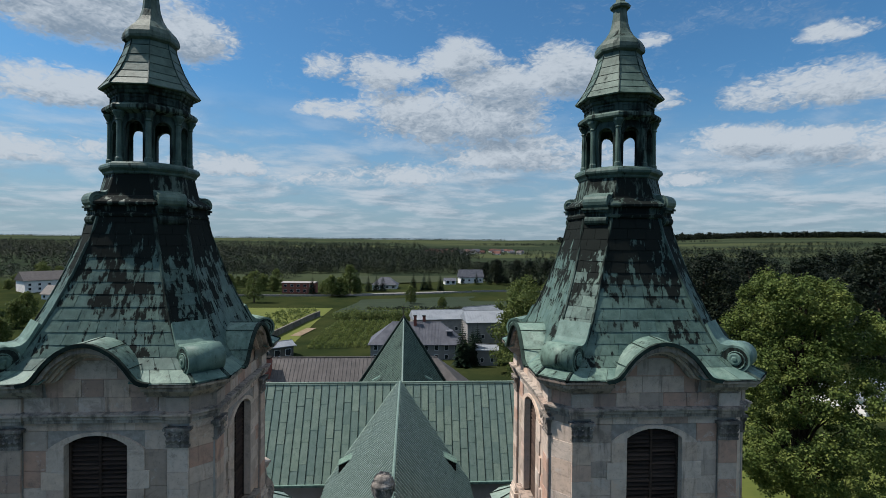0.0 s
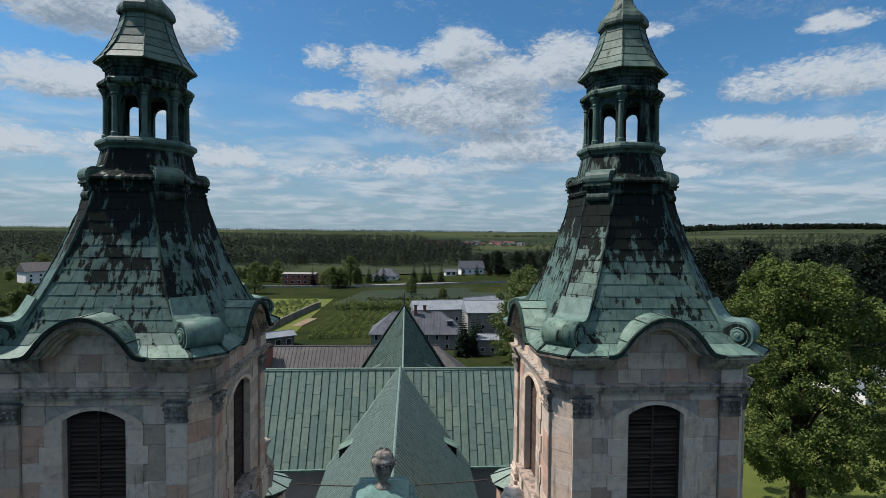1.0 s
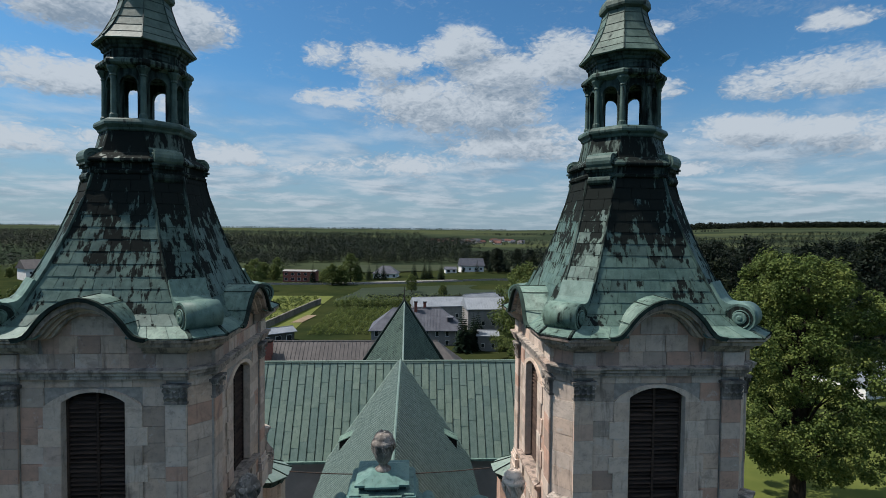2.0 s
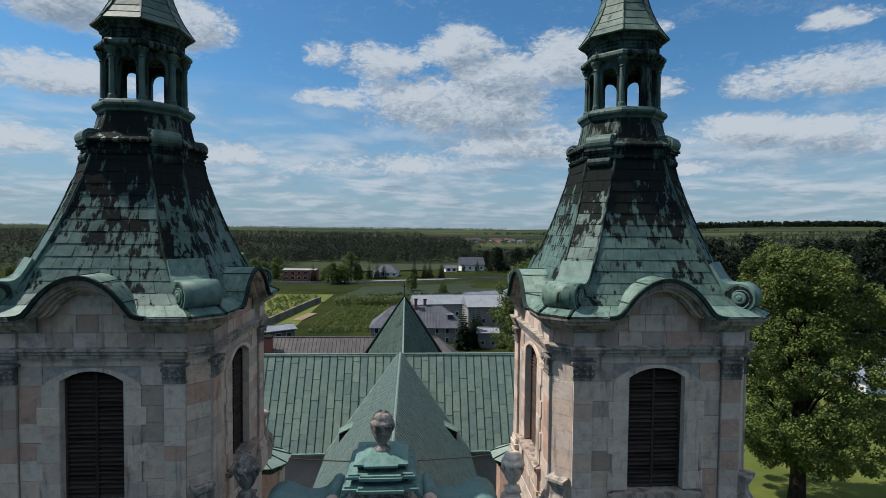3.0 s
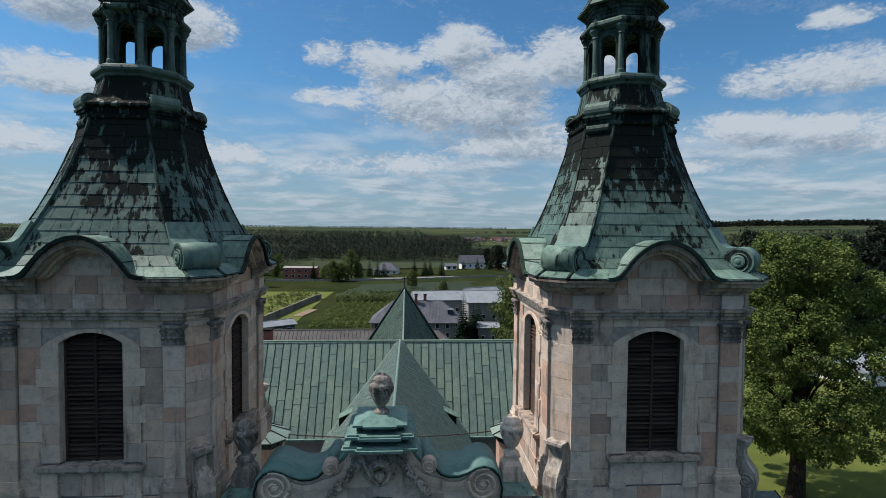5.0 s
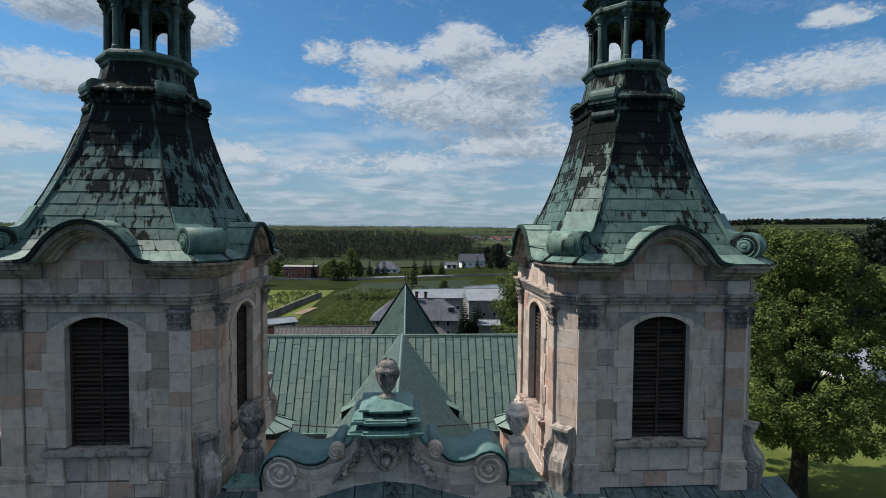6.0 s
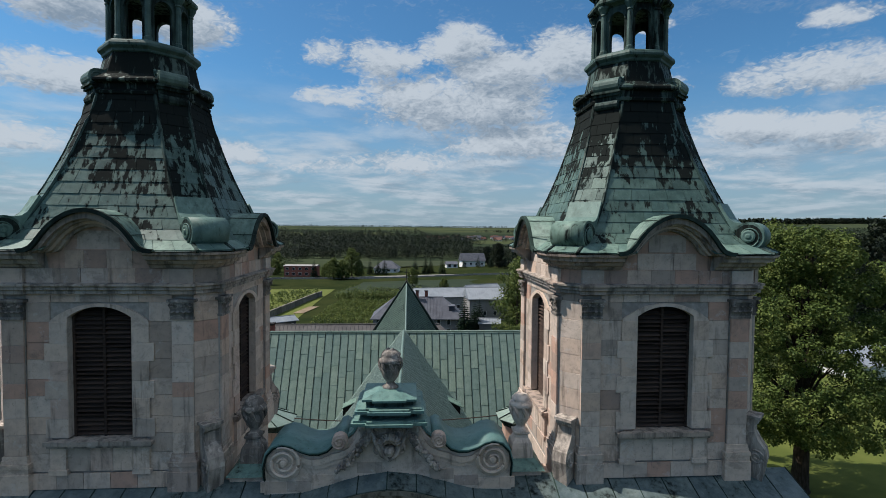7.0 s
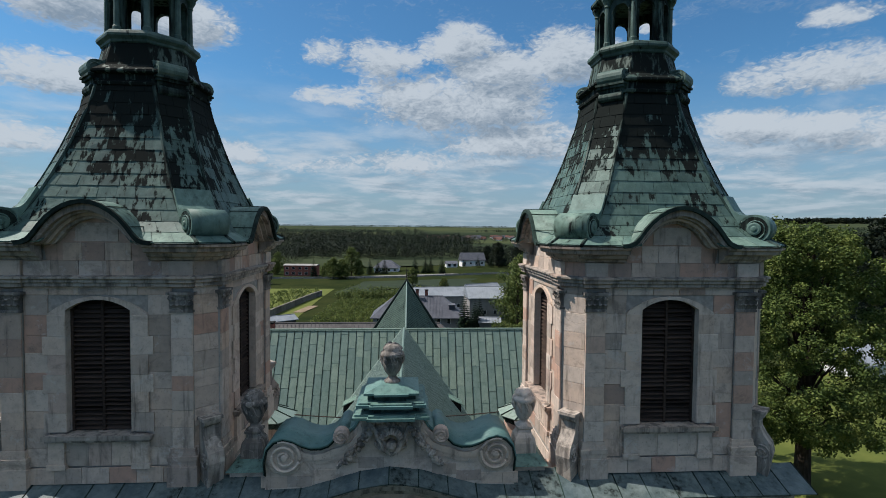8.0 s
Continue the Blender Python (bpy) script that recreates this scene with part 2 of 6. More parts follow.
M_TRIM = stone("dressed_stone", (0.58, 0.475, 0.395), (0.57, 0.440, 0.348), (0.49, 0.370, 0.305))
M_CORNICE = stone("cornice_stone", (0.38, 0.330, 0.285), (0.39, 0.315, 0.255), (0.37, 0.28, 0.23), 0.52)
M_CARVED = stone("carved_stone", (0.42, 0.365, 0.315), (0.43, 0.355, 0.29), (0.34, 0.285, 0.25), 0.50, False)
M_URN = stone("weathered_statue_stone", (0.24, 0.22, 0.20), (0.27, 0.235, 0.205), (0.26, 0.21, 0.18), 0.46, False)
M_JOINT = plain("mortar", (0.24, 0.22, 0.20), (0.36, 0.335, 0.305), 0.95, 5)
M_LOUVRE = plain("dark_louvre_wood", (0.030, 0.022, 0.019), (0.066, 0.046, 0.037), 0.75, 4, 0, 0.4, (0.3, 0.3, 6))
# near-black that paints the shade in openings; also the chimney caps' own colour
M_DARK = plain("shade_and_cap_black", (0.010, 0.010, 0.010), (0.02, 0.018, 0.016), 0.9)
M_IRON = plain("rusty_iron", (0.03, 0.028, 0.027), (0.07, 0.05, 0.04), 0.6)
M_TROUGH_SHADE = plain("shaded_trough_copper", (0.020, 0.030, 0.027), (0.042, 0.060, 0.053), 0.8)
M_SEAM = plain("dark_seam", (0.012, 0.018, 0.016), (0.03, 0.05, 0.042), 0.7)
M_GREYROOF = plain("grey_sheet_roof", (0.075, 0.070, 0.070), (0.110, 0.102, 0.100), 0.55, 0.8)
M_BLUEROOF = plain("blue_grey_tin_roof", (0.070, 0.073, 0.088), (0.105, 0.110, 0.128), 0.5, 0.5)
M_PALEROOF = plain("pale_tin_roof", (0.15, 0.17, 0.195), (0.215, 0.235, 0.26), 0.45, 0.4)
M_PLASTER = plain("grey_plaster", (0.20, 0.19, 0.185), (0.27, 0.255, 0.245), 0.9, 0.6)
M_WHITE = plain("white_plaster", (0.60, 0.59, 0.57), (0.72, 0.71, 0.69), 0.9, 0.4)
M_REDBRICK = plain("red_brick", (0.17, 0.062, 0.050), (0.23, 0.090, 0.072), 0.9, 1.5)
M_REDROOF = plain("red_roof_tile", (0.105, 0.055, 0.048), (0.15, 0.080, 0.066), 0.85, 0.3)
M_DARKROOF = plain("dark_roof_tile", (0.05, 0.055, 0.07), (0.09, 0.095, 0.11), 0.6, 0.5)
M_GLASS = plain("dark_window_glass", (0.012, 0.014, 0.018), (0.03, 0.034, 0.04), 0.15)
M_ASPHALT = plain("pale_asphalt", (0.15, 0.145, 0.14), (0.21, 0.20, 0.19), 0.9, 0.7)
M_WALLGREY = plain("old_concrete_wall", (0.09, 0.085, 0.075), (0.16, 0.15, 0.13), 0.9, 0.9)
M_BARK = plain("bark", (0.022, 0.017, 0.013), (0.06, 0.047, 0.037), 0.95, 3, 0, 0.8, (2, 2, 0.4))
M_LEAF = foliage("lime_leaves", (0.036, 0.060, 0.016), (0.104, 0.142, 0.036), (0.155, 0.186, 0.050))
M_LEAF_MID = foliage("garden_leaves", (0.040, 0.062, 0.018), (0.094, 0.124, 0.034), (0.130, 0.152, 0.044))
M_ORCHARD = foliage("fruit_bush_leaves", (0.045, 0.068, 0.018), (0.110, 0.140, 0.036), (0.150, 0.170, 0.045))
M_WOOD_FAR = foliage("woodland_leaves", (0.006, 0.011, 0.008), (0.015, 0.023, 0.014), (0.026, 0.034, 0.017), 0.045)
M_FIR = foliage("fir_needles", (0.008, 0.018, 0.012), (0.020, 0.036, 0.022), (0.022, 0.04, 0.02))

# ---- mesh helpers ----


def part(name, bm, mat, parent=None, label="", smooth=False):
    """Links a bmesh as one mesh object, under a thing or a part where one is given."""
    me = bpy.data.meshes.new(name)
    bmesh.ops.recalc_face_normals(bm, faces=bm.faces)
    if smooth:
        for f in bm.faces:
            f.smooth = True
    bm.to_mesh(me)
    bm.free()
    me.materials.append(mat)
    ob = new(name, me)
    if parent:
        ob.parent = parent
    if label:
        ob["label"] = label
    return ob


def thing(name, label, category, at=(0, 0, 0), group="", kind=""):
    e = new(name)
    e.empty_display_size = 0.3
    e.matrix_world = Matrix.Translation(at)
    return tagged(e, label, category, group, kind)


def box(bm, x0, x1, y0, y1, z0, z1, m=None):
    c = [(x0, y0, z0), (x1, y0, z0), (x1, y1, z0), (x0, y1, z0), (x0, y0, z1), (x1, y0, z1), (x1, y1, z1), (x0, y1, z1)]
    v = [bm.verts.new(m @ Vector(p) if m else p) for p in c]
    for f in ((0, 3, 2, 1), (4, 5, 6, 7), (0, 1, 5, 4), (1, 2, 6, 5), (2, 3, 7, 6), (3, 0, 4, 7)):
        bm.faces.new([v[i] for i in f])
    return v


def loft(bm, rings, closed=True, caps=True):
    """Skins rings of equally many points."""
    vs = [[bm.verts.new(p) for p in r] for r in rings]
    n = len(vs[0])
    for a, b in zip(vs, vs[1:]):
        for i in range(n if closed else n - 1):
            j = (i + 1) % n
            bm.faces.new((a[i], a[j], b[j], b[i]))
    if caps and closed:
        bm.faces.new(vs[0][::-1])
        bm.faces.new(vs[-1])
    return vs


def octo(a, b, z):
    """A square plan of half width a with its corners cut: each side keeps the half width b."""
    return [(-b, -a, z), (b, -a, z), (a, -b, z), (a, b, z), (b, a, z), (-b, a, z), (-a, b, z), (-a, -b, z)]


def octo_loft(bm, rows, caps=True):
    loft(bm, [octo(a, b, z) for a, b, z in rows], True, caps)


def lathe(bm, prof, n=16, at=(0, 0, 0), turn=0.0, m=None, caps=True):
    rings = []
    for r, z in prof:
        ring = []
        for i in range(n):
            t = turn + 2 * math.pi * i / n
            p = Vector((at[0] + r * math.cos(t), at[1] + r * math.sin(t), at[2] + z))
            ring.append(m @ p if m else p)
        rings.append(ring)
    loft(bm, rings, True, caps)


def tube(bm, pts, radii, n=8):
    """A round bar along points."""
    rings = []
    up = Vector((0, 0, 1))
    for i, p in enumerate(pts):
        d = (Vector(pts[min(i + 1, len(pts) - 1)]) - Vector(pts[max(i - 1, 0)])).normalized()
        s = d.cross(up if abs(d.z) < 0.95 else Vector((1, 0, 0))).normalized()
        u = s.cross(d)
        r = radii[i] if isinstance(radii, (list, tuple)) else radii
        rings.append([Vector(p) + (s * math.cos(2 * math.pi * k / n) + u * math.sin(2 * math.pi * k / n)) * r for k in range(n)])
    loft(bm, rings)


def extrude_outline(bm, pts, y0, y1, m=None):
    """A solid between y0 and y1 from an outline of (x, z) points."""
    r0 = [(x, y0, z) for x, z in pts]
    r1 = [(x, y1, z) for x, z in pts]
    if m:
        r0, r1 = [m @ Vector(p) for p in r0], [m @ Vector(p) for p in r1]
    loft(bm, [r0, r1])


def band(bm, outer, inner, y0, y1, m=None):
    """A solid between two curves of equally many (x, z) points, from y0 to y1."""
    n = len(outer)
    P = lambda p, y: m @ Vector((p[0], y, p[1])) if m else (p[0], y, p[1])
    g = [[bm.verts.new(P(c[i], y)) for i in range(n)] for c, y in ((outer, y0), (outer, y1), (inner, y1), (inner, y0))]
    for i in range(n - 1):
        for k in range(4):
            a, b = g[k], g[(k + 1) % 4]
            bm.faces.new((a[i], a[i + 1], b[i + 1], b[i]))
    bm.faces.new([g[k][0] for k in range(4)])
    bm.faces.new([g[k][-1] for k in range(3, -1, -1)])


def arc_pts(hw, z0, rise, n=12, x0=0.0):
    """A flat arch from -hw to hw over z0."""
    r = (hw * hw + rise * rise) / (2 * rise)
    a = math.asin(min(1, hw / r))
    if rise > hw:
        a = math.pi - a
    return [(x0 + r * math.sin(-a + 2 * a * i / n), z0 + rise - r + r * math.cos(-a + 2 * a * i / n)) for i in range(n + 1)]


def wall_with_arch(bm, hw, z0, z1, ow, oz0, oz1, rise, y0, y1, m=None):
    """A wall panel, -hw to hw, z0 to z1, with an arched opening right through it."""
    n = 10
    arch = arc_pts(ow, oz1, rise, n)
    P = lambda x, y, z: m @ Vector((x, y, z)) if m else Vector((x, y, z))
    hole = [(-ow, oz0)] + arch + [(ow, oz0)]
    rim = [(-hw, oz0)] + [(-hw, oz1)] + [(-hw + 2 * hw * i / n, z1) for i in range(1, n)] + [(hw, oz1)] + [(hw, oz0)]
    for y in (y0, y1):
        a = [bm.verts.new(P(x, y, z)) for x, z in hole]
        b = [bm.verts.new(P(x, y, z)) for x, z in rim]
        for i in range(len(a) - 1):
            bm.faces.new((a[i], a[i + 1], b[i + 1], b[i]))
        c = [bm.verts.new(P(x, y, z)) for x, z in ((-hw, z1), (hw, z1))]
        bm.faces.new((b[1], b[2], c[0])), bm.faces.new((b[-2], c[1], b[-3]))
        lo = [bm.verts.new(P(x, y, z)) for x, z in ((-hw, z0), (hw, z0))]
        bm.faces.new((a[0], b[0], lo[0], lo[1], b[-1], a[-1]))
    h0 = [bm.verts.new(P(x, y0, z)) for x, z in hole]
    h1 = [bm.verts.new(P(x, y1, z)) for x, z in hole]
    for i in range(len(hole)):
        j = (i + 1) % len(hole)
        bm.faces.new((h0[i], h0[j], h1[j], h1[i]))
    for xs in (-hw, hw):
        e = [bm.verts.new(P(xs, y, z)) for y, z in ((y0, z0), (y1, z0), (y1, z1), (y0, z1))]
        bm.faces.new(e)


def block_mesh(w, h, d=0.05, bev=0.012):
    """A dressed block of unit use: front towards -y, edges eased."""
    bm = bmesh.new()
    r = [[(-w / 2, d, -h / 2), (w / 2, d, -h / 2), (w / 2, d, h / 2), (-w / 2, d, h / 2)],
         [(-w / 2, bev, -h / 2), (w / 2, bev, -h / 2), (w / 2, bev, h / 2), (-w / 2, bev, h / 2)],
         [(-w / 2 + bev, 0, -h / 2 + bev), (w / 2 - bev, 0, -h / 2 + bev), (w / 2 - bev, 0, h / 2 - bev), (-w / 2 + bev, 0, h / 2 - bev)]]
    loft(bm, r)
    return bm


BLOCKS = {}


def stone_block(parent, m, w, h, mat, name="stone_block"):
    key = (round(w, 2), round(h, 2), mat.name)
    if key not in BLOCKS:
        bm = block_mesh(w - 0.009, h - 0.009, 0.05, 0.006)
        bmesh.ops.recalc_face_normals(bm, faces=bm.faces)
        me = bpy.data.meshes.new(name)
        bm.to_mesh(me)
        bm.free()
        me.materials.append(mat)
        BLOCKS[key] = me
    ob = new(name, BLOCKS[key])
    ob.parent = parent
    ob.matrix_basis = m @ Matrix.Translation((0, random.uniform(-0.006, 0.006), 0))
    return ob


def spiral_pts(cx, cz, r0, r1, turns, start, n=40, sense=1):
    return [(cx + (r0 + (r1 - r0) * i / n) * math.cos(start + sense * 2 * math.pi * turns * i / n),
             cz + (r0 + (r1 - r0) * i / n) * math.sin(start + sense * 2 * math.pi * turns * i / n)) for i in range(n + 1)]

# ---- the ground ----
PROFILE = [(-5000, 0), (60, 0), (95, -1.5), (125, -3), (200, -5), (300, -10), (380, -10.3), (560, -11), (900, -7), (1700, -5), (2600, 14), (3900, 37), (5200, 40)]


def ground_z(x, y):
    h = float(np.interp(y, [p[0] for p in PROFILE], [p[1] for p in PROFILE]))
    if y > 60:
        s = min(1.0, max(0.0, (x / y - 0.12) / 0.8))
        h += s * s * (3 - 2 * s) * 74 * min(1.0, y / 3300) ** 1.6
        h += 5.0 * math.exp(-((x - 52) / 45) ** 2 - ((y - 404) / 60) ** 2)
        h += 4.0 * math.exp(-((x + 240) / 60) ** 2 - ((y - 330) / 60) ** 2)
        if y > 400:
            h += 4 * noise.noise(Vector((x / 420, y / 420, 0))) * min(1, (y - 400) / 800)
    return h


def make_ground():
    ys = [-3000, -1200, -500, -200, -80, -40, 0, 30, 60, 80, 100, 120, 140, 160, 180, 200, 225, 250, 275, 300, 330, 360, 400, 440, 480, 520, 560, 620, 700, 800, 900,
          1050, 1200, 1400, 1600, 1800, 2000, 2250, 2500, 2800, 3100, 3400, 3700, 4000, 4400, 4900]
    xs = [-4800, -3600, -2600, -1900, -1400, -1000, -750, -550, -420, -330, -260, -200, -150, -100, -60, -30, 0, 30, 60, 100, 150, 200, 260, 330, 420, 550, 750, 1000,
          1400, 1900, 2600, 3600, 4800]
    bm = bmesh.new()
    g = [[bm.verts.new((x, y, ground_z(x, y))) for x in xs] for y in ys]
    for a, b in zip(g, g[1:]):
        for i in range(len(xs) - 1):
            bm.faces.new((a[i], a[i + 1], b[i + 1], b[i]))
    m, N, bs, geo = material("meadow", 0.95)
    pos = geo.outputs["Position"]
    grass = N.mix(N.ramp(N.noise(pos, 0.05, 6, 0.65), 0.35, 0.65), (0.016, 0.024, 0.010), (0.031, 0.037, 0.014))
    grass = N.mix(N.ramp(N.noise(pos, 0.9, 6, 0.7), 0.35, 0.75, 0.0, 0.55), grass, (0.014, 0.021, 0.009))
    vor = N.add("ShaderNodeTexVoronoi", Scale=1.0, Randomness=0.9)
    N.link(N.scaled(pos, (0.0016, 0.0048, 0.0)), vor.inputs["Vector"])
    sp = N.add("ShaderNodeSeparateColor")
    N.link(vor.outputs["Color"], sp.inputs[0])
    crop = N.mix(N.ramp(sp.outputs[0], 0.2, 0.8), (0.020, 0.029, 0.019), (0.036, 0.046, 0.027))
    crop = N.mix(N.ramp(sp.outputs[1], 0.7, 0.85), crop, (0.050, 0.059, 0.030))
    crop = N.mix(N.ramp(N.noise(pos, 0.02, 5), 0.4, 0.7, 0, 0.3), crop, (0.045, 0.060, 0.032))
    sy = N.add("ShaderNodeSeparateXYZ")
    N.link(pos, sy.inputs[0])
    N.link(N.mix(N.ramp(sy.outputs[1], 420, 520), grass, crop), bs.inputs["Base Color"])
    bs.inputs["Specular IOR Level"].default_value = 0.0
    bump(N, bs, N.noise(pos, 1.3, 6, 0.7), 0.5, 0.2)
    tagged(part("ground", bm, m, smooth=True), "rolling green meadow with farm fields to the horizon", "ground", kind="structure")


def patch(name, pts, mat, label, category, lift=0.08, n=8, kind="structure"):
    """A strip of ground laid over the land: two edges of (x, y) points."""
    bm = bmesh.new()
    rows = []
    for i in range(len(pts)):
        (x0, y0), (x1, y1) = pts[i]
        rows.append([bm.verts.new((x0 + (x1 - x0) * k / n, y0 + (y1 - y0) * k / n, ground_z(x0 + (x1 - x0) * k / n, y0 + (y1 - y0) * k / n) + lift)) for k in range(n + 1)])
    for a, b in zip(rows, rows[1:]):
        for k in range(n):
            bm.faces.new((a[k], a[k + 1], b[k + 1], b[k]))
    return tagged(part(name, bm, mat), label, category, kind=kind)


make_ground()

# ---- the bell towers ----
TA, TB = 3.2, 2.68          # half width of a tower, half width of its flat sides
ROOF = [(24.50, 3.80, 3.05), (24.60, 3.62, 2.92), (24.75, 3.34, 2.68), (25.0, 3.08, 2.40), (25.35, 2.89, 2.19), (25.7, 2.75, 2.02), (26.1, 2.59, 1.85), (26.5, 2.43, 1.70),
        (27.0, 2.25, 1.53), (27.5, 2.08, 1.37), (28.0, 1.93, 1.23), (28.5, 1.80, 1.09), (29.0, 1.67, 0.96), (29.6, 1.56, 0.85)]
HOOD = [(0.0, 1.15), (0.25, 1.12), (0.50, 1.03), (0.74, 0.89), (0.97, 0.70), (1.17, 0.47), (1.34, 0.24), (1.48, 0.09), (1.64, 0.02), (1.84, 0.0)]


def turn_z(deg):
    return Matrix.Rotation(radians(deg), 4, "Z")


def roof_at(z):
    zs = [r[0] for r in ROOF]
    return float(np.interp(z, zs, [r[1] for r in ROOF])), float(np.interp(z, zs, [r[2] for r in ROOF]))


def hood_curve(scale=1.0, drop=0.0, z0=24.5):
    half = [(x * scale, z0 + h * scale - drop) for x, h in HOOD]
    return [(-x, z) for x, z in half[:0:-1]] + half


def hood_height(u):
    return 24.5 + float(np.interp(abs(u), [p[0] for p in HOOD], [p[1] for p in HOOD]))


def capital(parent, m, w, z0, z1):
    """A carved capital: bell, abacus, two rows of leaves and corner scrolls."""
    bm = bmesh.new()
    h = z1 - z0
    loft(bm, [[m @ Vector(p) for p in ((-w * k, 0.06, z), (w * k, 0.06, z), (w * k, -d, z), (-w * k, -d, z))] for k, d, z in
              ((0.46, 0.10, z0), (0.44, 0.10, z0 + 0.55 * h), (0.50, 0.15, z0 + 0.85 * h))])
    box(bm, -0.60 * w, 0.60 * w, -0.20, 0.06, z1 - 0.14 * h, z1, m)
    box(bm, -0.50 * w, 0.50 * w, -0.125, 0.06, z0 - 0.02, z0 + 0.05, m)
    for row, (zz, n) in enumerate(((0.08, 4), (0.36, 3))):
        for i in range(n):
            u = (-0.38 + 0.76 * i / (n - 1)) * w
            lw = 0.12 * w
            q = [[(u - lw, -0.09, z0 + zz * h), (u + lw, -0.09, z0 + zz * h)], [(u - lw * 1.1, -0.13, z0 + (zz + 0.2) * h), (u + lw * 1.1, -0.13, z0 + (zz + 0.2) * h)],
                 [(u - lw * 0.7, -0.185, z0 + (zz + 0.33) * h), (u + lw * 0.7, -0.185, z0 + (zz + 0.33) * h)], [(u - lw * 0.3, -0.20, z0 + (zz + 0.25) * h), (u + lw * 0.3, -0.20, z0 + (zz + 0.25) * h)]]
            v = [[bm.verts.new(m @ Vector(p)) for p in r] for r in q]
            for a, b in zip(v, v[1:]):
                bm.faces.new((a[0], a[1], b[1], b[0]))
    for s in (-1, 1):
        tube(bm, [m @ Vector((x, -0.17, z)) for x, z in spiral_pts(s * 0.45 * w, z0 + 0.72 * h, 0.11 * w, 0.02, 1.5, math.pi / 2, 14, s)], 0.026, 5)
    lathe(bm, [(0.0, -0.21), (0.06, -0.19), (0.07, -0.12)], 8, (0, 0, 0), 0, m @ Matrix.Translation((0, 0, z1 - 0.08 * h)) @ Matrix.Rotation(radians(-90), 4, "X") @ Matrix.Rotation(radians(180), 4, "X"))
    return part("capital", bm, M_URN, parent, "weathered carved leaf capital")


def pilaster(tower, m, u):
    mm = m @ Matrix.Translation((u, -TA, 0))
    bm = bmesh.new()
    box(bm, -0.30, 0.30, -0.075, 0.02, 18.45, 22.5, mm)
    p = part("pilaster", bm, M_JOINT, tower, "flat stone pilaster of ashlar blocks")
    bm = bmesh.new()
    for z0, z1, w, d in ((17.30, 17.95, 0.43, 0.20), (17.95, 18.12, 0.40, 0.17), (18.12, 18.25, 0.42, 0.19), (18.25, 18.36, 0.37, 0.14), (18.36, 18.47, 0.35, 0.12)):
        box(bm, -w, w, -d, 0.03, z0, z1, mm)
    part("pilaster_base", bm, M_TRIM, p)
    capital(p, mm @ Matrix.Translation((0, 0, 0)), 0.66, 22.5, 23.08)
    z = 18.47
    for h in (0.62, 0.50, 0.58, 0.44, 0.60, 0.52, 0.77):
        stone_block(p, mm @ Matrix.Translation((0, -0.09, z + h / 2)), 0.62, h, M_STONE)
        z += h
    return p


